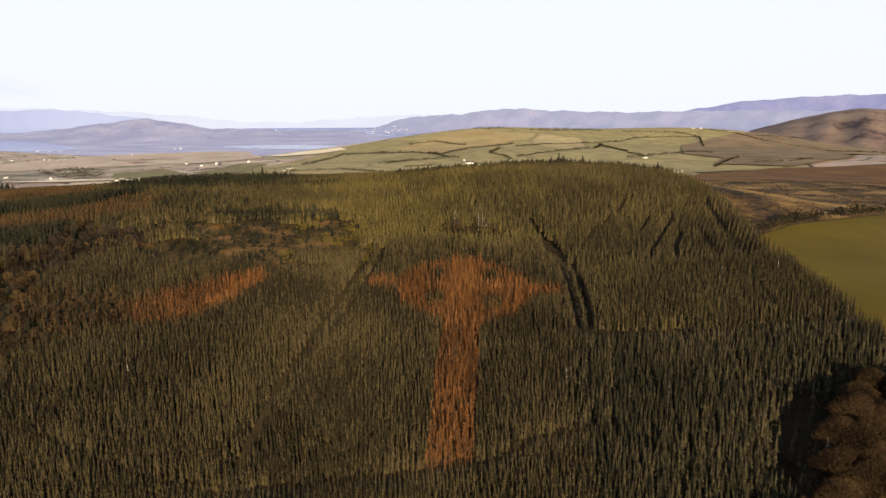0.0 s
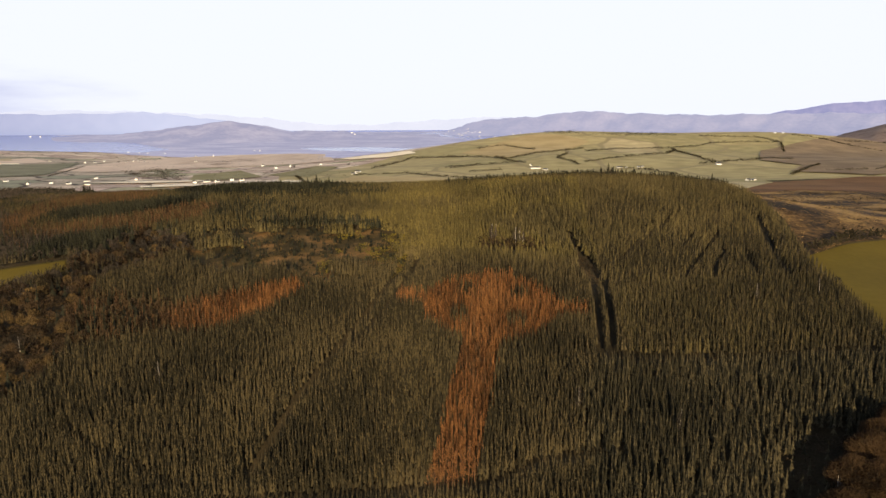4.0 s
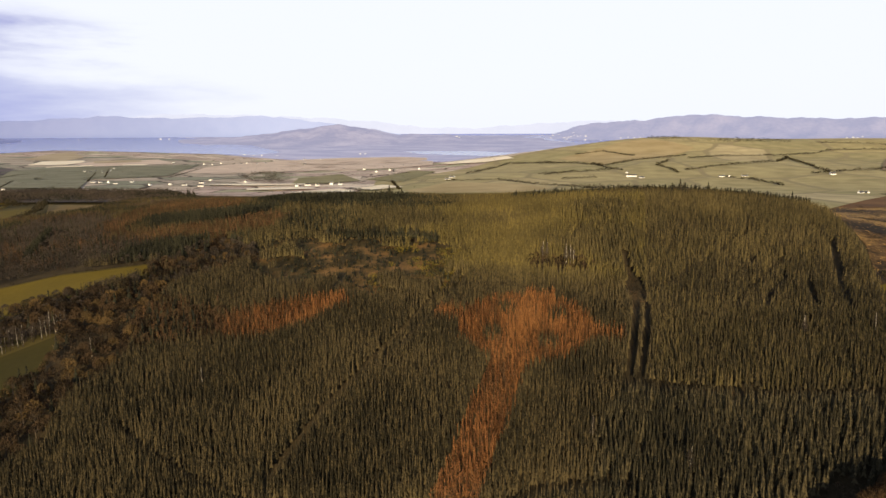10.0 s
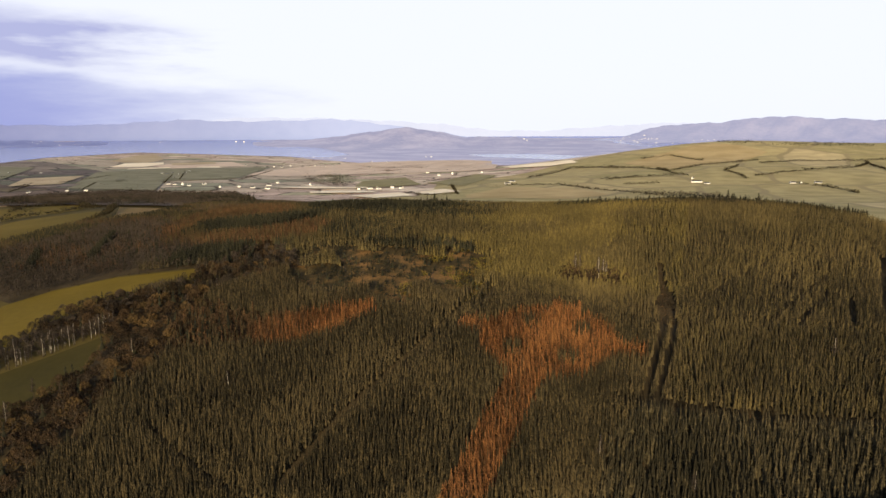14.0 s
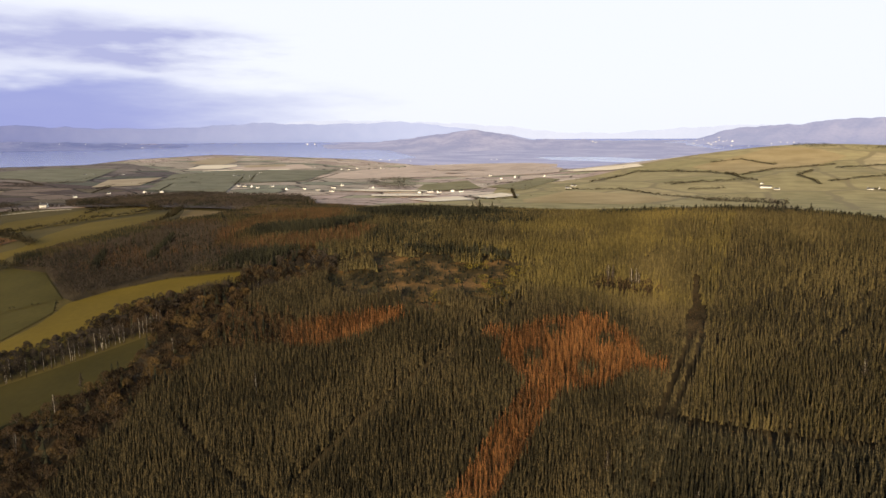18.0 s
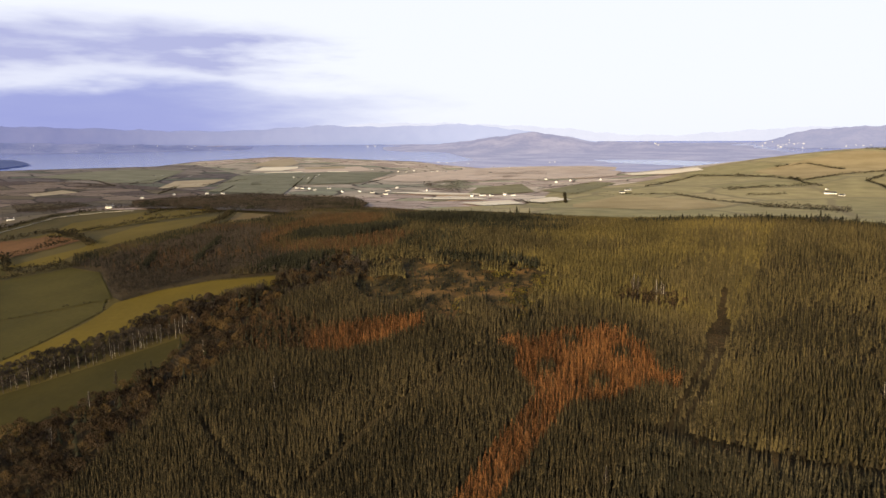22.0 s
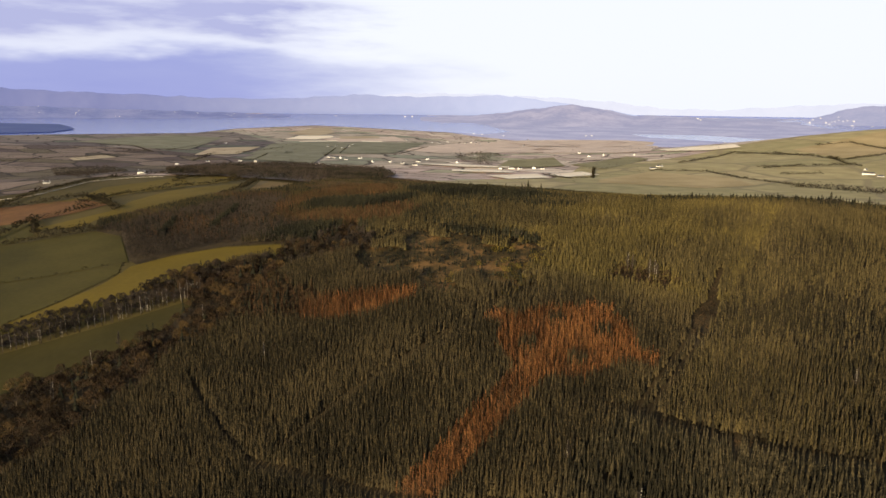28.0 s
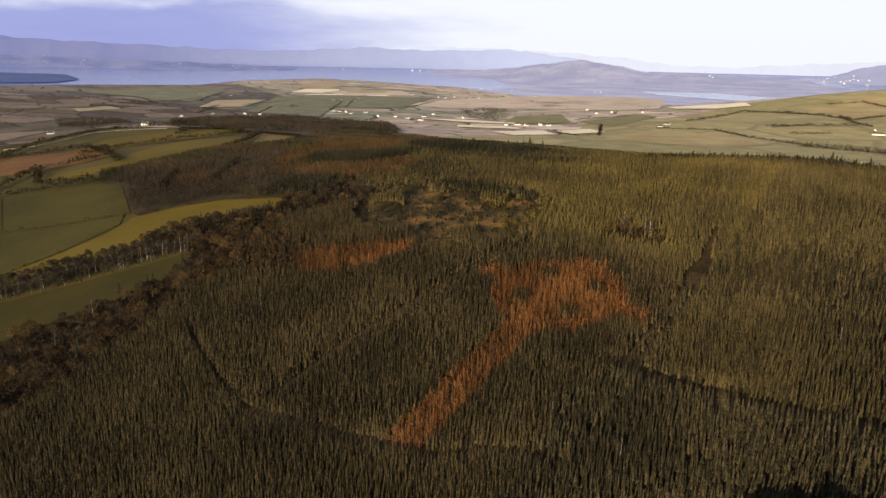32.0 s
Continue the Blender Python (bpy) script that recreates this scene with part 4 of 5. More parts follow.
    mass("pine_plantation", SPRUCE_FAR, x[dark], y[dark], size[dark] * np.where(line[dark] | conifer[dark], 1.3, 1.1), M_PINE, "dark green conifers in bands through the wood", "conifers", 18, fat=np.full(dark.sum(), 1.25))
    mass("larch_plantation", LARCH_FAR, x[rust], y[rust], size[rust], M_RUST, "rusty brown larches in bands through the wood", "larch trees", 19, fat=np.full(rust.sum(), 1.4))
    s = brown & (rng.random(len(x)) < 0.55)
    mass("bare_plantation", CROWN_FAR, x[s], y[s], size[s] * rng.uniform(0.75, 1.15, s.sum()), M_COPSE, "grey-brown leafless trees in bands through the wood", "bare trees", 9)
    # a compartment planted in clear slanting rows
    x, y, rng = planting(1.95, -0.47, 14, (51, 160, 274, 440), 0.42, 0.6)
    size = rng.normal(0.97, 0.07, len(x)).clip(0.7, 1.2)
    s = patches(x, y, 35, 25, 8.8) + (y - 345) / 160 + rng.normal(0.06, 0.34, len(x)) < 0.5
    mass("spruce_plantation", SPRUCE, x[s], y[s], size[s], M_SPRUCE, "grey-green spruce trees in clear slanting rows", "spruce trees", 17)
    mass("spruce_plantation", SPRUCE, x[~s], y[~s], size[~s], M_UPPER, "olive-green spruce trees in clear slanting rows", "spruce trees", 27)
    x, y, rng = planting(2.1, 0.10, 13, (-460, -170, 200, 300))
    s = ~inside(BROWN_SIDE, x, y) & (x < -180)
    x, y = x[s], y[s]
    mass("bare_plantation", CROWN_FAR, x, y, rng.normal(0.85, 0.14, len(x)), M_COPSE, "grey-brown leafless trees between the pastures", "bare trees", 10)


plant_wood()


def plant_edges():
    """Broadleaf trees along the wood's sides, birches by the pasture, pines on the crest."""
    rnd = random.Random(8)
    bole = forked_trunk(rnd, 7.6, 3.0, 7, M_BARK)
    crowns = [crown_mesh("bare_crown", shape, M_BARE) for shape in BARE]
    bare = [lambda c=c: tree_thing("bare_tree", "leafless brown broadleaf tree at the edge of the wood", "tree", "broadleaf trees at the wood's edge", c, "fine brown twigs", bole) for c in crowns]
    tan = [lambda shape=shape: tree_thing("bare_tree", "leafless tan broadleaf tree at the edge of the wood", "tree", "broadleaf trees at the wood's edge", crown_mesh("bare_crown", shape, M_OCHRE), "fine tan twigs", bole) for shape in BARE[:3]]
    x, y, rng = spots(3.5, 0.4, 31, (-215, -120, 92, 275), 1.6)
    s = inside(BROWN_SIDE, x, y) & inside(FOREST, x, y) & (~inside(SHADE_STRIP, x, y) | (rng.random(len(x)) < 0.35))
    x, y = x[s], y[s]
    size = rng.normal(0.66, 0.22, len(x)).clip(0.3, 1.3)
    near = (y > 112) & (y < 190)
    pale = patches(x, y, 14, 14, 2.9) + rng.normal(0, 0.14, len(x)) > 0.66
    evergreen = ~pale & (rng.random(len(x)) < 0.12)
    set_out(bare, x[near & ~pale & ~evergreen], y[near & ~pale & ~evergreen], size[near & ~pale & ~evergreen], 32)
    set_out(tan, x[near & pale], y[near & pale], size[near & pale], 62)
    s = ~near & ~pale & ~evergreen
    mass("bare_trees", BARE, x[s], y[s], size[s], M_BARE, "leafless brown trees along the side of the wood", "bare trees", 35)
    s = ~near & pale
    mass("bare_trees", BARE, x[s], y[s], size[s], M_OCHRE, "leafless tan trees along the side of the wood", "bare trees", 63)
    s = evergreen
    mass("dark_conifers", SPRUCE_FAR, x[s], y[s], rng.uniform(0.8, 1.3, s.sum()), M_PINE, "dark conifers among the bare trees", "conifers", 64, fat=np.full(s.sum(), 1.4))
    x, y, rng = spots(2.7, 0.3, 73, (-180, -95, 195, 275), 1.8)
    s = inside(MIXED, x, y) & ~inside(LARCH_PATCH, x, y)
    x, y = x[s], y[s]
    kind = patches(x, y, 15, 12, 1.5) + rng.normal(0, 0.12, len(x))
    s = kind < 0.5
    mass("bare_trees", BARE, x[s], y[s], rng.uniform(0.4, 0.85, s.sum()), M_BARE, "brown leafless trees beside the orange larches", "bare trees", 74)
    s = kind > 0.5
    mass("larch_patch", LARCH, x[s], y[s], rng.uniform(0.8, 1.1, s.sum()), M_RUST, "dull rust-brown larches beside the orange ones", "larch trees", 75, fat=np.full(s.sum(), 1.5))
    s = (rng.random(len(x)) < 0.2)
    mass("dark_conifers", SPRUCE_FAR, x[s] + 1.3, y[s], rng.uniform(0.8, 1.2, s.sum()), M_PINE, "dark conifers among the bare trees", "conifers", 76, fat=np.full(s.sum(), 1.3))
    # Dark scrub added to stand in for shade between the trees.
    x, y, rng = spots(1.9, 0.3, 70, (-170, 110, 140, 240), 1.8)
    s = inside(SHADE_STRIP, x, y) | inside(GAP, x, y)
    mass("hollow_scrub", BUSH, x[s], y[s], rng.uniform(0.4, 1.2, s.sum()), M_HEATHER, "dark low scrub added to stand in for shade in the wood's gaps", "scrub", 71)
    x, y, rng = spots(1.5, 0.1, 85, (50, 131, 205, 222), 1.6)
    s = near_line([(52, 217.5), (66, 215.5), (88, 211.5), (112, 210.5), (130, 209.5)], x, y, 1.6)
    mass("track_bracken", BUSH, x[s], y[s], rng.uniform(0.35, 0.8, s.sum()), M_OAK, "brown bracken along the forest track", "bracken", 86)
    # low bare scrub between the pasture and the heath
    x, y, rng = spots(2.9, 0.3, 65, (-190, -120, 240, 340), 1.8)
    s = inside(SCRUB, x, y)
    x, y = x[s], y[s]
    kind = patches(x, y, 16, 12, 5.5) + rng.normal(0, 0.10, len(x))
    for k, (lo, hi, m, words) in enumerate([(-9, 0.45, M_BARE, "dark brown leafless scrub trees above the pasture"), (0.45, 0.72, M_COPSE, "grey-brown leafless scrub trees above the pasture"), (0.72, 9, M_OCHRE, "tan scrub trees above the pasture")]):
        s = (kind > lo) & (kind <= hi)
        mass("scrub_trees", BARE, x[s], y[s], rng.uniform(0.35, 0.8, s.sum()), m, words, "bare trees", 66 + k)
    x, y, rng = spots(2.6, 0.1, 39, (-215, -112, 100, 275), 2.0)
    s = inside(BROWN_SIDE, x - 4, y) & inside(FOREST, x, y) & (patches(x, y, 12, 18, 4.7) > 0.52)
    mass("bracken_scrub", BUSH, x[s], y[s], rng.uniform(0.5, 1.3, s.sum()), M_OCHRE, "tan bracken and scrub along the side of the wood", "scrub", 45)
    x, y, rng = spots(4.8, 0.2, 33, (60, 132, 122, 190), 1.5)
    s = inside(BROWN_CORNER, x, y) & ~inside(GAP, x, y)
    x, y = x[s], y[s]
    set_out(bare, x, y, rng.normal(0.95, 0.2, len(x)).clip(0.6, 1.4), 34)
    tall = [crown_mesh("broad_crown", crown_shape(RNG, 4200, 12.5, 5.6), M_OAK) for _ in range(3)]
    limbs = forked_trunk(rnd, 12.5, 5.6, 11, M_BARK)
    oak = [lambda c=c: tree_thing("broadleaf_tree", "large leafless broadleaf tree with a wide brown crown", "tree", "large trees below the wood", c, "dense fine brown twigs", limbs) for c in tall]
    set_out(oak, np.array([92.5, 99, 103, 109, 88, 97, 104, 113, 118, 84, 92, 78, 85, 110]), np.array([153, 159, 165, 170, 145, 150, 157, 162, 167, 137, 140, 129, 127, 153.0]), np.array([1.05, 1.1, 0.95, 0.9, 1.0, 1.1, 1.0, 1.05, 0.9, 1.0, 1.05, 1.0, 0.9, 1.0]), 38)
    # the belt of trees between the two pastures
    x, y, rng = spots(3.4, 0.2, 36, (-270, -170, 60, 285), 1.6)
    s = inside(BELT, x, y)
    x, y = x[s], y[s]
    mass("bare_trees", BARE, x, y, rng.normal(0.62, 0.14, len(x)).clip(0.4, 1.0), M_COPSE, "dark leafless trees in a belt between two pastures", "bare trees", 37)
    # birches
    white = stem(9.3, 0.070, 0.02, M_BIRCH, 5, 0.3)
    sprays = [crown_mesh("birch_crown", twig_shape(RNG, 60, 9.5, 1.8, 0.38, 0.7, 0.10), M_COPSE) for _ in range(4)]
    birch = [lambda c=c: tree_thing("birch_tree", "slender birch with a pale trunk and bare brown twigs", "tree", "birches", c, "bare brown twigs", white, "pale peeling trunk") for c in sprays]
    k = np.linspace(0, 1, 95)
    line = [(-178, 229), (-205, 184), (-222, 155), (-238, 118)]
    d = np.array([0, 0.46, 0.73, 1.0])
    jit = np.random.default_rng(5)
    x = np.interp(k, d, [p[0] for p in line]) + jit.normal(-0.5, 0.8, 95)
    y = np.interp(k, d, [p[1] for p in line]) + jit.normal(0, 1.5, 95)
    set_out(birch, x, y, jit.normal(0.85, 0.15, 95).clip(0.5, 1.3), 41)
    x = np.array([5, 7, 16, 18, 19.5, -150, -158, -163, -150, -146, 60, 100, -90, 88.0, 35, 122])
    y = np.array([317, 318, 314, 315, 313, 262, 160, 175, 140, 205, 178, 246, 190, 150.0, 190, 250])
    set_out(birch, x, y, np.array([1.3, 1.2, 1.3, 1.25, 1.15, 1.0, 1.2, 1.1, 1.2, 1.0, 1.15, 1.15, 1.15, 1.2, 1.1, 1.1]), 42)
    # dark pines
    crowns = [crown_mesh("pine_crown", spruce_shape(RNG, 6, 6, 7.6, 2.3, 5.4), M_PINE) for _ in range(4)]
    pine = [lambda c=c: tree_thing("pine_tree", "dark green pine standing above the plantation", "tree", "pines", c, "dense dark needles", bole) for c in crowns]
    r = np.random.default_rng(6)
    x = np.concatenate([r.uniform(-10, 135, 70), r.normal(74, 7, 14), r.normal(-118, 7, 9), r.uniform(-120, -50, 16), r.uniform(-430, -150, 50)])
    y = np.concatenate([446 - 0.12 * np.abs(x[:70] - 60) + r.normal(0, 6, 70), r.normal(438, 4, 14), r.normal(456, 4, 9), r.uniform(335, 345, 16), r.normal(0, 9, 50) + np.interp(x[109:], [-430, -300, -150], [600, 560, 520])])
    set_out(pine, x, y, np.concatenate([r.normal(0.98, 0.16, 70), r.normal(1.12, 0.14, 14), r.normal(1.2, 0.2, 9), r.normal(0.8, 0.2, 16), r.normal(1.0, 0.2, 50)]).clip(0.5, 1.8), 43)
    x, y = np.array([-393.0, -389, -155, -157, -78, -176]), np.array([624.0, 627, 325, 322, 262, 282])
    set_out(pine, x, y, np.array([1.7, 1.5, 1.1, 1.0, 0.9, 0.9]), 44)
    x, y, rng = spots(2.3, 0.3, 46, (-30, 142, 425, 475), 1.8)
    s = np.abs(y - (446 - 0.12 * np.abs(x - 60)) + 5 * (patches(x, y, 20, 20, 1.9) - 0.5)) < 8
    mass("pine_plantation", SPRUCE_FAR, x[s], y[s], rng.uniform(0.9, 1.25, s.sum()), M_PINE, "dark band of conifers along the crest of the hill", "conifers", 47, fat=np.full(s.sum(), 1.25))
    # scrub on the heath and in the ride
    x, y, rng = spots(2.5, 0.3, 51, (-150, -25, 255, 345), 2.0)
    s = inside(HEATH, x, y) & (patches(x, y, 14, 9, 2.2) < 0.47)
    x, y = x[s], y[s]
    s = rng.random(len(x)) < 0.66
    mass("heath_scrub", BUSH, x[s], y[s], rng.uniform(0.5, 1.3, s.sum()), M_PINE, "dark gorse and young conifers scattered over the heath", "scrub", 52)
    s = ~s
    mass("heath_scrub", BUSH, x[s], y[s], rng.uniform(0.4, 1.1, s.sum()), M_OCHRE, "yellow-brown bushes scattered over the heath", "scrub", 53)
    x, y, rng = spots(2.0, 0.5, 83, (-75, -20, 255, 345), 2.0)
    s = (inside(HEATH, x, y) | near_line(HEATH + HEATH[:1], x, y, 5)) & (patches(x, y, 13, 10, 6.4) + (x + 48) / 90 > 0.50)
    mass("gorse", BUSH, x[s], y[s], rng.uniform(0.5, 1.3, s.sum()), M_GORSE, "yellow-green gorse along the edge of the heath", "gorse", 84)
    x, y, rng = spots(4.6, 0.5, 56, (-150, -25, 255, 345), 2.2)
    s = inside(HEATH, x, y)
    mass("young_conifers", SPRUCE_FAR, x[s], y[s], rng.uniform(0.25, 0.7, s.sum()), M_PINE, "small self-sown conifers on the heath", "conifers", 57, fat=np.full(s.sum(), 1.6))
    x, y, rng = spots(2.3, 0.3, 80, (-8, 36, 300, 325), 1.8)
    s = inside(GLADE, x, y)
    mass("bare_trees", CROWN_FAR, x[s], y[s], rng.uniform(0.65, 1.05, s.sum()), M_BARE, "bare brown trees round the birches on the hill", "bare trees", 81)
    x, y, rng = spots(1.6, 0.3, 54, (-8, 56, 270, 335), 2.0)
    s = inside(CLEARING, x, y) | near_line([(41, 334), (44, 306)], x, y, 1.6)
    mass("ride_scrub", BUSH, x[s], y[s], rng.uniform(0.3, 0.7, s.sum()), M_BARE, "brown scrub in the open ride", "scrub", 55)


plant_edges()


def plant_moor():
    """Tussocks and heather over the near part of the moor."""
    x, y, rng = spots(3.7, 0.2, 58, (140, 460, 310, 700), 2.2)
    s = inside(MOOR, x, y)
    x, y = x[s], y[s]
    lie = patches(x, y, 34, 26, 1.3) * 0.6 + patches(x, y, 10, 8, 8.3) * 0.4
    s = lie < 0.45
    mass("moor_heather", BUSH, x[s], y[s], rng.uniform(0.25, 0.7, s.sum()), M_HEATHER, "dark heather and gorse in patches on the moor", "heather", 59, fat=np.full(s.sum(), 2.6))
    s = lie > 0.46
    mass("moor_tussocks", BUSH, x[s], y[s], rng.uniform(0.15, 0.45, s.sum()), M_TUSSOCK, "tawny grass tussocks on the moor", "grass", 60, fat=np.full(s.sum(), 2.0))
    # scrub at the foot of the moor and a lone bush in the pasture
    crown = crown_mesh("bush_crown", crown_shape(RNG, 90, 2.6, 1.9), M_PINE)
    short = stem(1.2, 0.12, 0.06, M_BARK, 5)
    set_out([lambda: tree_thing("thorn_bush", "dark rounded thorn bush standing in the pasture", "bush", "bushes in the pasture", crown, "", short)], np.array([238.0, 139, 136.5]), np.array([330.0, 276, 262]), np.array([1.5, 1.2, 0.9]), 61)


plant_moor()


WHITE_SPECKS = [(201, 367, 2.2), (255, 402, 1.6), (265, 421, 1.4)]


def boulders():
    """Made-up pale stones in place of unidentified white specks along the moor's foot."""
    rnd = random.Random(31)
    for px, py, k in WHITE_SPECKS:
        bm = bmesh.new()
        bmesh.ops.create_icosphere(bm, subdivisions=2, radius=0.5)
        for v in bm.verts:
            v.co *= rnd.uniform(0.85, 1.12)
            v.co.z = v.co.z * 0.6 + 0.2
        me = bpy.data.meshes.new("boulder")
        bm.to_mesh(me)
        bm.free()
        me.materials.append(M_STONE)
        ob = tagged(new("boulder", me), "pale stone standing in for an unidentified white speck by the moor", "boulder", "boulders of the moor")
        ob.matrix_basis = pose(px, py, float(ground_z(px, py)) + 0.6, 0, 0, rnd.uniform(0, 360)) @ Matrix.Diagonal((k * 1.5, k, k, 1))


boulders()

# ---- hedges, walls and fields of the country beyond ----
HEDGES_HILL = [
    [(156, 1519), (235, 1600), (337, 1638), (417, 1674), (465, 1722), (542, 1732), (625, 1724)],
    [(464, 1825), (526, 1810), (586, 1797), (612, 1759), (625, 1724), (581, 1575)],
    [(357, 1619), (355, 1448), (352, 1308), (358, 1257)],
    [(136, 1286), (215, 1367), (317, 1474), (358, 1594)],
    [(327, 1243), (381, 1274), (435, 1303), (472, 1347), (498, 1301)],
    [(192, 1196), (223, 1161), (246, 1106), (250, 1067)],
    [(403, 1043), (465, 1142), (496, 1181)],
    [(689, 1840), (724, 1831), (749, 1766), (764, 1722)],
    [(-213, 1575), (-134, 1554), (-66, 1478), (-5, 1376), (50, 1481), (110, 1540), (162, 1599)],
    [(-113, 1256), (-54, 1277), (17, 1305)],
    [(124, 1247), (109, 1314), (91, 1364), (116, 1442)],
    [(-79, 1675), (-20, 1702), (52, 1589)],
    [(-29, 1430), (6, 1327), (32, 1292)],
]
HEDGES_MOOR = [
    [(738, 1794), (772, 1707), (813, 1651), (863, 1570), (1040, 1656)],
    [(785, 1768), (894, 1817), (1230, 2244), (1299, 2073)],
    [(470, 1092), (535, 1082), (586, 1114)],
    [(145, 316), (158, 327), (178, 343), (203, 359), (251, 393)],
]
HEDGES_SLOPE = [
    [(-269, 1354), (-246, 1464), (-224, 1606), (-112, 1516), (-60, 1485)],
    [(-259, 1155), (-169, 1158), (-100, 1067), (-34, 1013), (8, 980)],
    [(-102, 1238), (-53, 1301)],
    [(-64, 1161), (-8, 1185)],
    [(-22, 972), (28, 969), (79, 953)],
    [(-368, 1189), (-283, 980)],
]
HEDGES_WEST = [
    [(-625, 320), (-644, 347), (-683, 394), (-697, 432), (-707, 470), (-706, 505), (-683, 552), (-560, 573)],
    [(-534, 360), (-546, 395), (-537, 418), (-514, 447), (-500, 471), (-491, 499), (-460, 510), (-412, 453), (-392, 410)],
    [(-440, 225), (-471, 267), (-501, 303), (-501, 327), (-499, 351), (-500, 370), (-569, 391)],
    [(-500, 370), (-452, 348), (-451, 355)],
    [(-610, 315), (-625, 338), (-602, 358), (-600, 391), (-546, 395)],
    [(-501, 306), (-438, 275), (-412, 299), (-388, 299)],
    [(-432, 247), (-420, 269), (-397, 296)],
    [(-572, 489), (-589, 523), (-553, 550), (-497, 519), (-502, 486)],
]
WALLS = [
    [(-692, 363), (-677, 391), (-690, 428), (-718, 477), (-687, 516), (-654, 533)],
]
THIN_HEDGES = [
    [(-294, 259), (-273, 242), (-266, 227)],
    [(-262, 201), (-258, 186), (-260, 180), (-258, 171)],
    [(-339, 205), (-326, 219), (-319, 229), (-304, 246), (-294, 259)],
    [(-193, 299), (-241, 291), (-268, 274), (-280, 254)],
]
HEDGES_VALLEY = [
    [(-1414, 832), (-1473, 929), (-1389, 917)],
    [(-1177, 958), (-1291, 1094)],
    [(-1307, 1178), (-1346, 1293), (-1406, 1429)],
    [(-1521, 1134), (-1663, 1364), (-1688, 1565)],
    [(-1094, 1051), (-1228, 1213)],
    [(-970, 1384), (-1128, 1756), (-1067, 1787)],
    [(-1989, 1150), (-1812, 1146), (-1771, 1195), (-1482, 1068)],
    [(-1395, 1703), (-1108, 1343)],
    [(-1449, 697), (-1460, 817), (-1454, 944)],
    [(-1825, 1052), (-1681, 1081), (-1510, 1084)],
    [(-1272, 1042), (-1336, 1139)],
    [(-1061, 1239), (-1275, 1509)],
    [(-488, 1346), (-465, 1455), (-436, 1511)],
    [(-399, 1051), (-313, 970), (-292, 1002)],
]
FIELDS_VALLEY = [
    [(-1772, 1783), (-1949, 2026), (-1870, 2137), (-1760, 2018), (-1676, 1841)],
    [(-1631, 1715), (-1584, 1849), (-1525, 1785), (-1600, 1684)],
    [(-1509, 1891), (-1449, 1925), (-1388, 1860), (-1464, 1838)],
    [(-763, 1196), (-661, 1222), (-545, 1201), (-529, 1173), (-627, 1168)],
    [(-469, 989), (-408, 1048), (-347, 973), (-392, 925)],
    [(-605, 1096), (-503, 1106), (-453, 1064), (-582, 1060)],
    [(-379, 1030), (-356, 1110), (-301, 1048), (-332, 990)],
    [(-433, 1754), (-257, 1757), (-229, 1694), (-294, 1657), (-391, 1684)],
]
FIELDS_GREEN = [
    [(-653, 1396), (-610, 1536), (-453, 1256), (-495, 1198), (-574, 1208)],
    [(-461, 1297), (-448, 1575), (-373, 1505), (-339, 1173)],
]
FIELDS_TEAL = [
    [(-2082, 1202), (-2261, 1498), (-2310, 1713), (-2007, 1703), (-1509, 1192), (-1603, 1142), (-1771, 1195)],
    [(-1573, 1541), (-1509, 1723), (-1267, 1955), (-1009, 1434), (-1073, 1335), (-1209, 1223), (-1226, 1151)],
    [(-1146, 1058), (-1346, 1351), (-1095, 1278), (-934, 1073)],
]
FIELDS_PINK = [
    [(-1115, 1572), (-1174, 1950), (-1138, 2232), (-765, 2555), (-610, 2327), (-439, 1716), (-736, 1725), (-945, 1544)],
]
FIELDS_TAN = [
    [(-1425, 826), (-1473, 929), (-1372, 906), (-1344, 793)],
    [(-1513, 1266), (-1466, 1400), (-1264, 1150), (-1315, 1063)],
    [(-2168, 2171), (-2600, 2750), (-2700, 3000), (-2110, 2406), (-1886, 2065)],
    [(-1799, 2099), (-1718, 2243), (-1583, 2083), (-1668, 1954)],
]
FIELDS_OLIVE = [
    [(-115, 1624), (-54, 1718), (26, 1835), (69, 1858), (138, 1804), (186, 1728), (124, 1570), (50, 1497), (-6, 1414)],
    [(-266, 961), (-250, 1133), (-114, 1059), (-60, 970), (-99, 875), (-240, 896)],
]
HAMLETS = [
    [(-1340, 1543), (-1315, 1535), (-1338, 1580), (-1277, 1537), (-1252, 1527), (-1310, 1601), (-1363, 1681), (-1042, 1232), (-1020, 1227), (-997, 1224), (-964, 1205), (-964, 1253)],
    [(-864, 1180), (-836, 1203), (-795, 1193), (-745, 1171), (-798, 1254), (-824, 1325), (-719, 1289)],
    [(-1449, 2071), (-1284, 1953), (-1264, 1968), (-1242, 1980), (-1258, 2055)],
    [(-1167, 2028), (-1174, 2075), (-1152, 2066), (-1111, 2027), (-1124, 2108), (-952, 2037), (-1063, 2408), (-1130, 2409)],
]
FARMS = [
    [(-545, 1590), (-523, 1626), (-627, 1723), (-448, 1624), (-537, 1155), (-524, 1174), (-501, 1165), (-483, 1185), (-460, 1174), (-268, 1204), (-274, 1258)],
    [(-1117, 877), (-1134, 964), (-1097, 1018), (-1061, 1029), (-1801, 1416), (-1782, 1434), (-1704, 1470)],
]
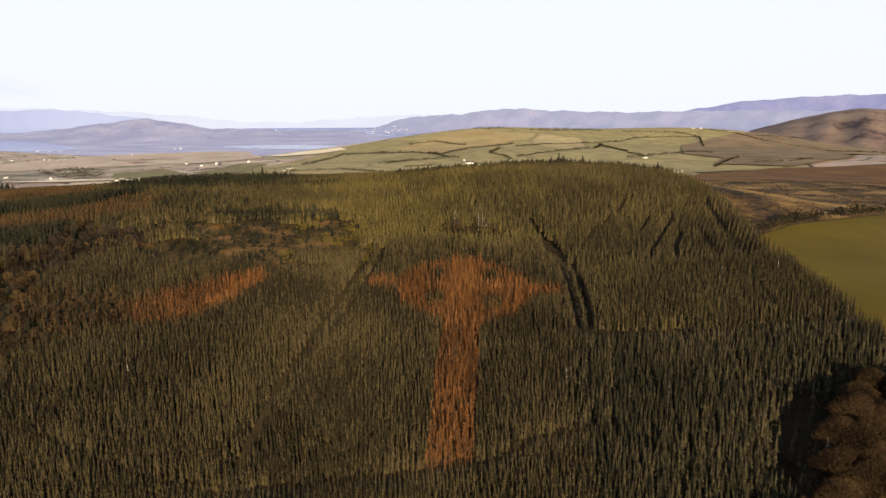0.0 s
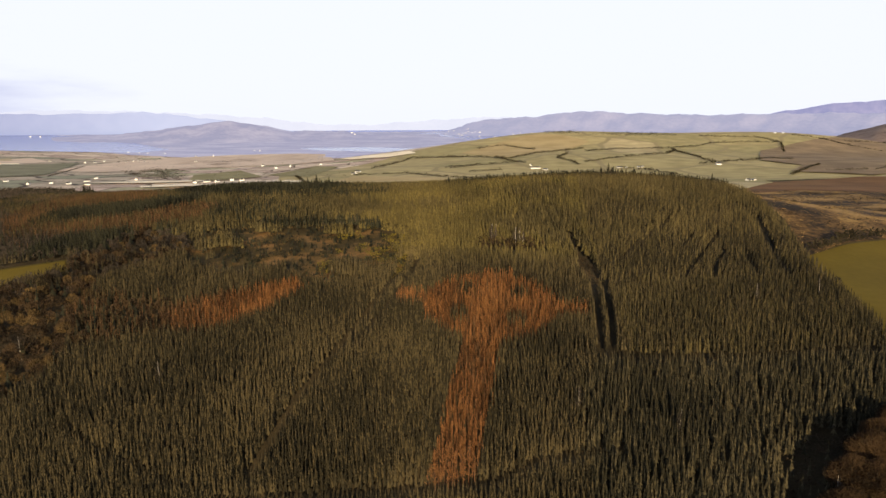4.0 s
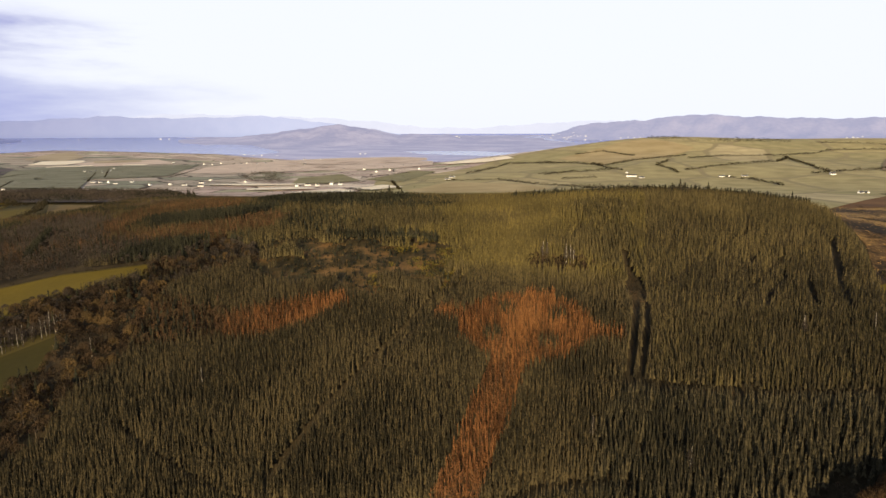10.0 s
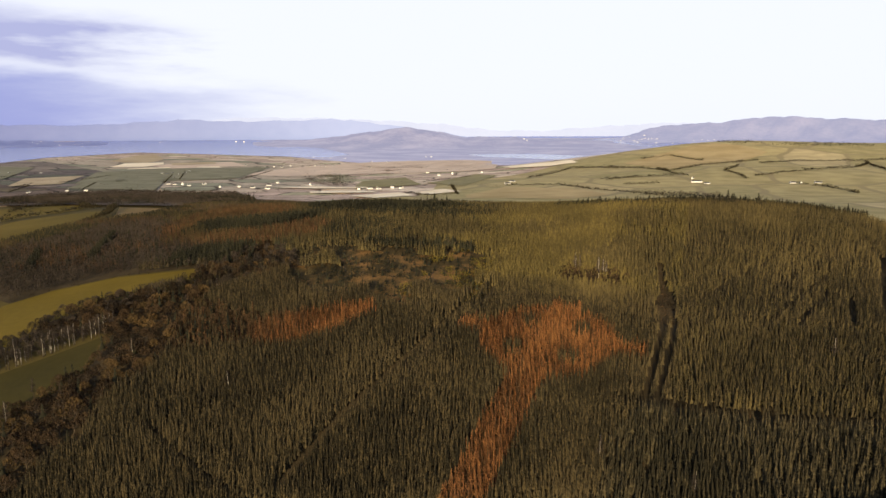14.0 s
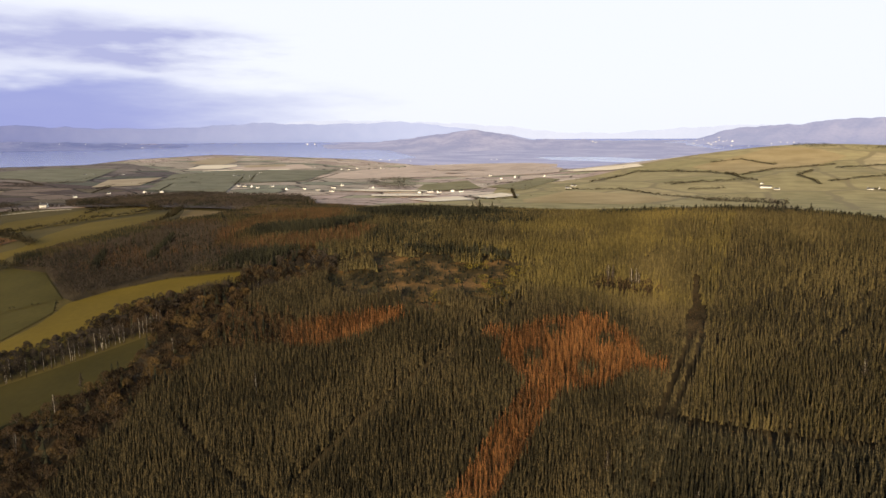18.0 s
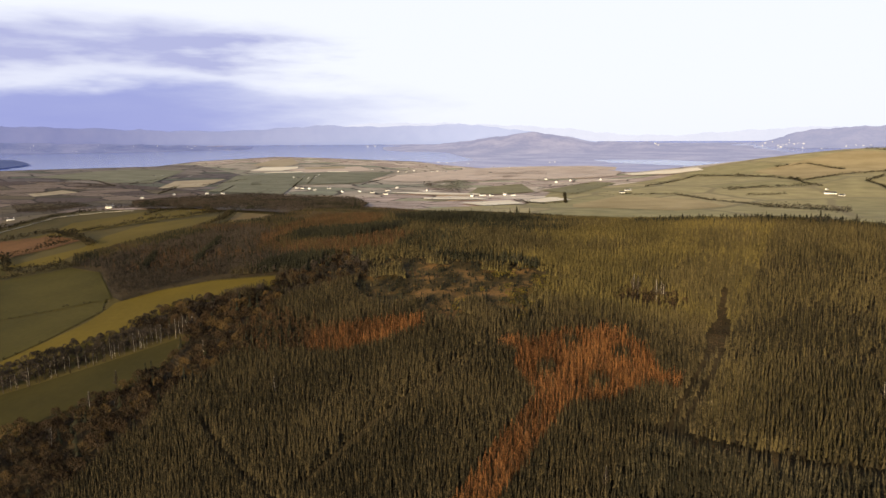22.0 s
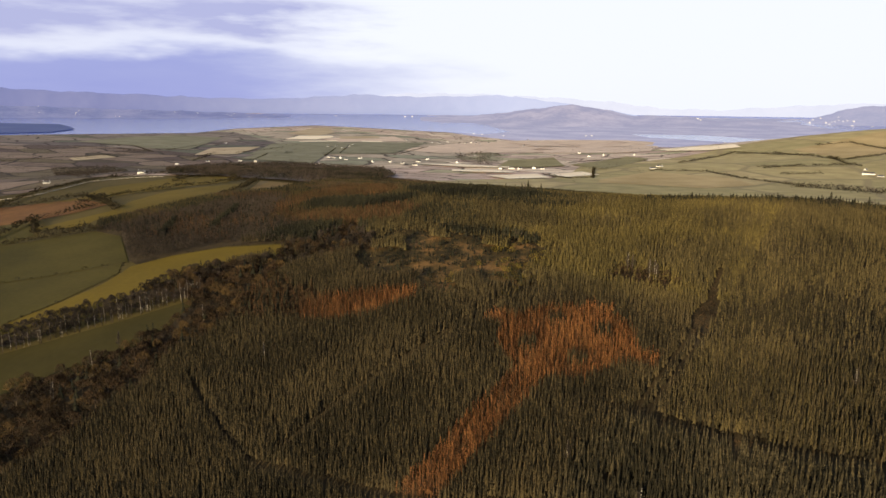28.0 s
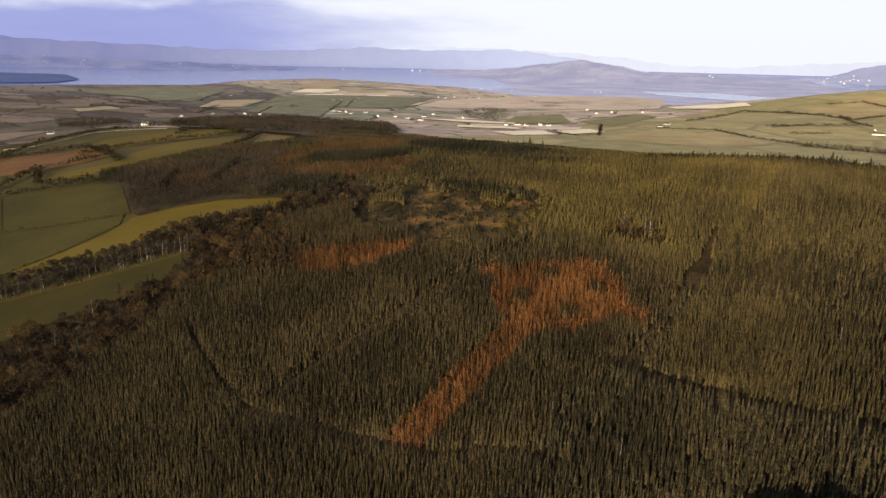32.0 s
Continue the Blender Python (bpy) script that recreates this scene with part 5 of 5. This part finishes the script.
FAR_TOWN = [
    [(-1047, 10086), (-962, 10050), (-725, 8307), (-694, 8494), (-713, 9427), (-551, 8481), (-473, 8194), (-56, 3547), (-78, 7578), (-3, 7899), (59, 7799), (121, 8026), (-653, 7864)],
    [(2012, 7499), (2092, 7598), (2084, 7430), (2149, 7512), (2379, 7606), (2326, 7263), (665, 1883), (687, 1891), (1285, 3368)],
    [(-659, 8439), (-650, 8730), (-584, 8451), (-934, 8794), (-422, 7333), (-108, 3430), (-256, 7078)],
    [(-1641, 2748), (-1615, 2804), (-1539, 2753), (-1491, 2737), (-1400, 2703), (-1134, 2976), (-1117, 2998), (-505, 2780), (-437, 2784), (-417, 2809), (-1668, 7046), (-1766, 7322), (-5615, 7750), (-5744, 7757), (-7651, 7156), (-6450, 7156)],
]
WOODS = [
    [(-1021, 788), (-1044, 938), (-984, 1033), (-834, 1041), (-729, 1051), (-595, 915), (-370, 571), (-368, 503), (-437, 524), (-497, 531), (-577, 548), (-653, 540)],
    [(-871, 1496), (-862, 1648), (-705, 1489), (-584, 1204), (-670, 1236)],
    [(-1538, 995), (-1555, 1098), (-1441, 1038), (-1429, 943)],
    [(193, 1815), (230, 1850), (271, 1880), (386, 1890), (420, 1837), (330, 1822)],
    [(74, 1870), (90, 1900), (150, 1895), (184, 1842), (125, 1831)],
    [(-1199, 672), (-1155, 754), (-987, 695), (-763, 495), (-925, 542)],
    [(-37, 989), (11, 953), (80, 909), (77, 998), (3, 1025)],
]


def hedge(line, size, seed, name="hedge", label="dark bare hedge between the fields", material=None, step=1.35):
    """A run of low bushes along a line."""
    rng = np.random.default_rng(seed)
    xs, ys = [], []
    for (ax, ay), (bx, by) in zip(line, line[1:]):
        n = max(2, int(math.hypot(bx - ax, by - ay) / (step * size)))
        k = (np.arange(n) + rng.uniform(-.4, .4, n)) / n
        keep = rng.random(n) < 0.9
        xs.append((ax + (bx - ax) * k)[keep]), ys.append((ay + (by - ay) * k)[keep])
    x, y = np.concatenate(xs) + rng.normal(0, 0.4, sum(map(len, xs))), np.concatenate(ys) + rng.normal(0, 0.4, sum(map(len, ys)))
    ob = mass(name, BUSH, x, y, rng.normal(size, size * 0.3, len(x)).clip(size * .4, size * 2.2), material or M_HEDGE, label, "hedge", seed)
    del ob["kind"]
    return tagged(ob, group="hedges")


_n = 60
for _line in HEDGES_SLOPE:
    _n += 1
    hedge(_line, 1.6, _n, step=0.85)
for _line in HEDGES_VALLEY:
    _n += 1
    hedge(_line, 1.15, _n, step=1.0)
for _line in HEDGES_HILL + HEDGES_MOOR[:3]:
    _n += 1
    hedge(_line, 1.8, _n, step=0.85)
for _line in HEDGES_WEST + HEDGES_MOOR[3:]:
    _n += 1
    hedge(_line, 2.0, _n, step=0.7, label="dark bushy hedge bounding a pasture")
for _line in THIN_HEDGES:
    _n += 1
    hedge(_line, 0.95, _n, label="thin gappy hedge across the pasture", step=7.0)


def stone_wall(line):
    rng = random.Random(3)
    ob = tagged(new("stone_wall"), "pale dry stone field wall along the lane", "wall")
    cube = [(-1, -.35, 0), (1, -.3, 0), (.95, .35, 0), (-1, .3, 0), (-.9, -.25, 1.1), (.85, -.2, 1.2), (.8, .2, 1.15), (-.95, .25, 1.05)]
    block = mesh_of("stone", cube, [(0, 3, 2, 1), (4, 5, 6, 7), (0, 1, 5, 4), (1, 2, 6, 5), (2, 3, 7, 6), (3, 0, 4, 7)], M_STONE)
    for (ax, ay), (bx, by) in zip(line, line[1:]):
        long = math.hypot(bx - ax, by - ay)
        for k in range(int(long / 2.3)):
            u = (k + rng.uniform(0.2, 0.8)) * 2.3 / long
            px, py = ax + (bx - ax) * u, ay + (by - ay) * u
            s = part("stone", block, ob)
            s.matrix_basis = pose(px, py, float(ground_z(px, py)), 0, 0, math.degrees(math.atan2(by - ay, bx - ax))) @ Matrix.Diagonal((1.15, 1.2, rng.uniform(0.6, 1.0), 1))


for _line in WALLS:
    stone_wall(_line)

SHADED_BOG = [(-2250, 820), (-1876, 1112), (-1494, 1122), (-1145, 1066), (-1044, 938), (-728, 592), (-751, 557), (-770, 506), (-711, 407), (-720, 360), (-900, 250)]
tagged(drape("valley_floor", [(-659, 761), (-800, 593), (-889, 433), (-908, 214), (-2473, 547), (-2945, 1348), (-2832, 1963), (-2458, 2127), (-1513, 1534), (-1021, 1176)], M_CLOUD_SHADE, 0.5, 60), "fields on the low valley floor coloured dusky for cloud shade", "valley floor", kind="structure")
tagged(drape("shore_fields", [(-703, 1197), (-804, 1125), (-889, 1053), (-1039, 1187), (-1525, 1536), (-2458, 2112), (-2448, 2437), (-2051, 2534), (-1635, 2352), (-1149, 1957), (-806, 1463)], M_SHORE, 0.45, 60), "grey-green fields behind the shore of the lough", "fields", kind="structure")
tagged(drape("bog", SHADED_BOG, M_SHADED_BOG, 0.9, 40), "purple-brown bog and scrub darkened to stand in for cloud shade", "bog", kind="structure")
# Pale sheets paint in the sunlit middle of the valley.
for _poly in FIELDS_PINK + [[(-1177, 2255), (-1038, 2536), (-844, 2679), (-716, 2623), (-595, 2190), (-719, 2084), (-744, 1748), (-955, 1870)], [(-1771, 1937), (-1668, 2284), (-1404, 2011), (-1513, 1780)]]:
    tagged(drape("plain", _poly, field_material("pink"), 1.2, 60), "pinkish reclaimed grassland beside the lough, lightened to stand in for sunlight", "plain", kind="structure")
# Near-white colour stands in for the low sun on these stubble strips.
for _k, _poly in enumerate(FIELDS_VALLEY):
    tagged(drape("field", _poly, field_material("cream"), 2.2, 40), "pale stubble field whitened to stand in for the low sun", "field", kind="structure")
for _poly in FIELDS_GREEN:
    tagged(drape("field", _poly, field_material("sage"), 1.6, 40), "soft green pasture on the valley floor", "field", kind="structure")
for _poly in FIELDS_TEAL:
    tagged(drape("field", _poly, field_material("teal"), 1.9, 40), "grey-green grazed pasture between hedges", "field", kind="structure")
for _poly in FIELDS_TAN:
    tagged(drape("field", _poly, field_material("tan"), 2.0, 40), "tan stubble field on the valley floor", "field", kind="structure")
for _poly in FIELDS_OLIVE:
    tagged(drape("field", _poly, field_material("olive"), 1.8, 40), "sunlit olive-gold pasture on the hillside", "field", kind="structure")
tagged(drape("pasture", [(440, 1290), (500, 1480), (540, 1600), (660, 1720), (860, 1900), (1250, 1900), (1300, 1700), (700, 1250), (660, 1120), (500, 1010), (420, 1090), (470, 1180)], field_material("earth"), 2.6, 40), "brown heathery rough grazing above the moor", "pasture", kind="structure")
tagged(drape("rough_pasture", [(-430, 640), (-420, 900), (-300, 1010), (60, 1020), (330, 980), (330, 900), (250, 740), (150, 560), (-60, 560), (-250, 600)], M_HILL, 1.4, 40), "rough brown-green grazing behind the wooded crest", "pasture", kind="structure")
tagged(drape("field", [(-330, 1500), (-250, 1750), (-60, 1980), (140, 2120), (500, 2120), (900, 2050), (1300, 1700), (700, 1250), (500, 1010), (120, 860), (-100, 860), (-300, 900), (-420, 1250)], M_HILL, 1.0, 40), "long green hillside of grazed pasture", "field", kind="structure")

_n = 90
for _poly in WOODS:
    _n += 1
    _xs, _ys = [p[0] for p in _poly], [p[1] for p in _poly]
    _x, _y, _r = spots(4.4 if _n == 91 else 5.8, 0.3, _n, (min(_xs), max(_xs), min(_ys), max(_ys)), 1.6)
    _s = inside(_poly, _x, _y)
    if _n == 91:
        tagged(drape("woodland_floor", _poly, field_material("litter"), 2.4, 40), "dark leaf litter under a bare wood in the valley", "woodland floor", kind="structure")
    if _n in (92, 93):
        _s &= patches(_x, _y, 40, 30, 3.6) > 0.47
    _d = _s & (patches(_x, _y, 70, 40, 2.6) > (0.66 if _n != 94 and _n != 95 else 0.1))
    _s = _s & ~_d
    for _k, _m, _w in ((_d, M_PINE, "dark green conifer wood in the valley"), (_s, M_COPSE, "bare brown woodland in the valley")):
        if _k.sum() > 3:
            mass("copse", COPSE, _x[_k], _y[_k], _r.normal(0.85 if _n == 91 else 0.7, 0.16, _k.sum()).clip(0.3, 1.2), _m, _w, "woodland", _n)


def valley_trees():
    rng = np.random.default_rng(77)
    x, y = rng.uniform(-1900, -250, 3600), rng.uniform(850, 2300, 3600)
    s = patches(x, y, 130, 45, 6.0) > 0.53
    mass("hedgerow_trees", COPSE, x[s], y[s], rng.uniform(0.3, 0.75, s.sum()), M_COPSE, "scattered bare trees among the valley fields", "trees", 78)
    x, y = rng.uniform(-1900, -700, 6500), rng.uniform(380, 1130, 6500)
    s = inside(SHADED_BOG, x, y) & (patches(x, y, 110, 28, 3.0) > 0.53)
    mass("bog_scrub", COPSE, x[s], y[s], rng.uniform(0.22, 0.6, s.sum()), M_COPSE, "dark bare scrub scattered over the bog", "scrub", 79)


valley_trees()

# ---- houses ----


def house_parts(long, deep, wall, rise, panes):
    """The meshes of a gabled house: walls, roof, chimney, panes."""
    a, b = long / 2, deep / 2
    co = [(-a, -b, -1), (a, -b, -1), (a, b, -1), (-a, b, -1), (-a, -b, wall), (a, -b, wall), (a, b, wall), (-a, b, wall), (-a, 0, wall + rise), (a, 0, wall + rise)]
    me = bpy.data.meshes.new("walls")
    me.from_pydata(co, [], [(0, 1, 5, 4), (2, 3, 7, 6), (1, 2, 6, 9, 5), (3, 0, 4, 8, 7)])
    me.materials.append(M_WALL)
    e, t = 0.35, 0.22
    k = rise / b
    up = lambda q: [(-a - e, q[0], q[1]), (a + e, q[0], q[1])]
    low, top = wall - e * k + 0.05, wall + rise + 0.05
    prof = [(-b - e, low), (0, top), (b + e, low), (b + e, low + t), (0, top + t), (-b - e, low + t)]
    rc = [p for q in prof for p in up(q)]
    rf = [(0, 1, 3, 2), (2, 3, 5, 4), (4, 5, 7, 6), (6, 7, 9, 8), (8, 9, 11, 10), (10, 11, 1, 0)]
    roof = mesh_of("roof", rc, rf, M_ROOF)
    ch = mesh_of("chimney", [(-.4, -.3, 0), (.4, -.3, 0), (.4, .3, 0), (-.4, .3, 0), (-.4, -.3, 1.6), (.4, -.3, 1.6), (.4, .3, 1.6), (-.4, .3, 1.6)], [(0, 1, 5, 4), (1, 2, 6, 5), (2, 3, 7, 6), (3, 0, 4, 7), (4, 5, 6, 7)], M_WALL)
    pane = mesh_of("window", [(-.6, -.06, 0), (.6, -.06, 0), (.6, -.06, 1.3), (-.6, -.06, 1.3), (-.6, .05, 0), (.6, .05, 0), (.6, .05, 1.3), (-.6, .05, 1.3)], [(0, 1, 2, 3), (1, 5, 6, 2), (4, 0, 3, 7), (3, 2, 6, 7), (5, 4, 7, 6)], M_GLASS)
    door = mesh_of("door", [(-.5, -.06, 0), (.5, -.06, 0), (.5, -.06, 2.05), (-.5, -.06, 2.05), (-.5, .05, 0), (.5, .05, 0), (.5, .05, 2.05), (-.5, .05, 2.05)], [(0, 1, 2, 3), (1, 5, 6, 2), (4, 0, 3, 7), (3, 2, 6, 7), (5, 4, 7, 6)], M_BARK)
    bars = []
    for x0, x1, z0, z1 in ((-.7, -.6, -.1, 1.4), (.6, .7, -.1, 1.4), (-.6, .6, -.1, 0), (-.6, .6, 1.3, 1.4)):
        bars += [(x0, -.09, z0), (x1, -.09, z0), (x1, -.09, z1), (x0, -.09, z1), (x0, .05, z0), (x1, .05, z0), (x1, .05, z1), (x0, .05, z1)]
    box = [(0, 1, 2, 3), (1, 5, 6, 2), (4, 0, 3, 7), (3, 2, 6, 7), (5, 4, 7, 6), (0, 4, 5, 1)]
    rim = mesh_of("window_frame", bars, [tuple(q + 8 * k for q in f) for k in range(4) for f in box], M_WALL)
    sill = mesh_of("sill", [(-.8, -.2, -.2), (.8, -.2, -.2), (.8, -.2, -.1), (-.8, -.2, -.1), (-.8, .02, -.2), (.8, .02, -.2), (.8, .02, -.1), (-.8, .02, -.1)], box, M_STONE)
    return me, roof, ch, pane, door, rim, sill


def house(long, deep, wall, rise, panes, label, group):
    me, roof, ch, pane, door, frame_mesh, sill = house_parts(long, deep, wall, rise, panes)
    ob = tagged(new("house"), label, "house", group)
    part("wall", me, ob, "white rendered walls")
    part("roof", roof, ob, "grey slate roof")
    for sx in (-1, 1):
        part("chimney", ch, ob, at=(sx * (long / 2 - 0.8), 0, wall + rise - 0.5))
    if panes:
        part("door", door, ob, at=(0, -deep / 2, 0))
        for k in range(panes):
            u = (k + 1) / (panes + 1) - 0.5
            for z in ([0.9, 3.5] if wall > 4.5 else [0.9]):
                if abs(u) > 0.08 or z > 2:
                    win = part("window", frame_mesh, ob, "white-framed window", at=(u * long, -deep / 2, z))
                    part("pane", pane, win, "dark glass pane")
                    part("sill", sill, win, "pale stone sill")
    return ob


def settle():
    rnd = random.Random(12)
    kinds = [house(13, 7.5, 3.2, 3.0, 0, "small white house with a slate roof in the valley", "houses in the valley"),
             house(10, 7, 5.2, 2.8, 0, "white two-storey house with a slate roof in the valley", "houses in the valley"),
             house(18, 8, 3.2, 3.2, 0, "long white farmhouse with a slate roof in the valley", "houses in the valley")]
    used = set()
    for group in HAMLETS + FARMS:
        for px, py in group:
            v = rnd.randrange(3)
            z = float(ground_z(px, py))
            d = math.hypot(px - EYE[0], py - EYE[1])
            k = 0.60 * min(1.0, 1800 / d) ** 0.6
            qx, qy, qz = (float(q) for q in squash(np.array(px), np.array(py), np.array(z)))
            m = pose(qx, qy, qz, 0, 0, rnd.choice((20, 35, 60, 110, -10)) + rnd.uniform(-12, 12))
            if v not in used:
                used.add(v)
                kinds[v].matrix_basis = m
                ob = kinds[v]
            else:
                ob = copy_thing(kinds[v], m)
            ob.scale = (k, k, k)
    near = [(-745, 562, 14, 8, 5.2, 3.4, 4, 30, "white two-storey house with gabled slate roofs among trees"),
            (-757, 571, 9, 6, 3.0, 2.6, 2, 120, "white gabled outhouse beside the larger house"),
            (-776, 454, 12, 7, 3.2, 2.8, 3, 50, "white cottage beside the lane below the wood"),
            (46, 1203, 26, 11, 5.0, 2.6, 5, 8, "large pale farm shed with a low roof"),
            (62, 1184, 13, 7, 3.2, 2.8, 3, -20, "white farmhouse beside the large shed"),
            (39, 1255, 9, 6, 3.0, 2.6, 2, 70, "small white outbuilding behind the farm"),
            (186, 1204, 14, 7, 3.2, 2.8, 3, 5, "white cottage on the green hillside"),
            (197, 1208, 9, 6, 3.0, 2.6, 2, 95, "small white outbuilding beside a cottage"),
            (221, 1210, 16, 7, 3.0, 2.8, 3, 5, "low white cottage on the hillside"),
            (353, 1230, 13, 8, 5.0, 3.4, 3, 10, "white two-storey house with dark gables on the hillside"),
            (313, 943, 12, 7, 3.4, 3.2, 2, 35, "white house with a dark roof at the moor's edge"),
            (321, 947, 8, 6, 3.0, 2.8, 1, 110, "small dark-roofed outbuilding at the moor's edge")]
    for px, py, long, deep, wall, rise, panes, turn, label in near:
        house(long, deep, wall, rise, panes, label, "farmhouses").matrix_basis = pose(px, py, float(ground_z(px, py)), 0, 0, turn) @ Matrix.Scale(0.62, 4)
    # far off across the lough only the white walls show
    far = mesh_of("far_house", [(-1, -.6, 0), (1, -.6, 0), (1, .6, 0), (-1, .6, 0), (-1, -.6, .8), (1, -.6, .8), (1, .6, .8), (-1, .6, .8), (-1, 0, 1.2), (1, 0, 1.2)], [(0, 1, 5, 4), (2, 3, 7, 6), (4, 5, 9, 8), (6, 7, 8, 9), (1, 2, 6, 5), (3, 0, 4, 7)], M_WALL)
    shore = [(EYE[0] - r * math.sin(b), EYE[1] + r * math.cos(b)) for r, b in ((rnd.uniform(6900, 9200), radians(rnd.uniform(46, 68))) for _ in range(26))]
    for group in FAR_TOWN + [shore]:
        for px, py in group:
            x, y = np.array(float(px)), np.array(float(py))
            z = max([float(ground_z(x, y))] + [float(range_z(x, y, *r)) for _, r in RANGES])
            qx, qy, qz = (float(q) for q in squash(x, y, np.array(z)))
            ob = tagged(new("far_house", far), "tiny white house on the far shore of the lough", "house", "houses on the far shore")
            k = 1.75 * min(1.6, 0.6 + math.hypot(qx, qy) / 4500) * rnd.uniform(0.8, 1.4) * (0.6 if group is shore else 1.0)
            ob.matrix_basis = pose(qx, qy, qz, 0, 0, rnd.uniform(-30, 30)) @ Matrix.Diagonal((k * 1.3, k, k, 1))


settle()
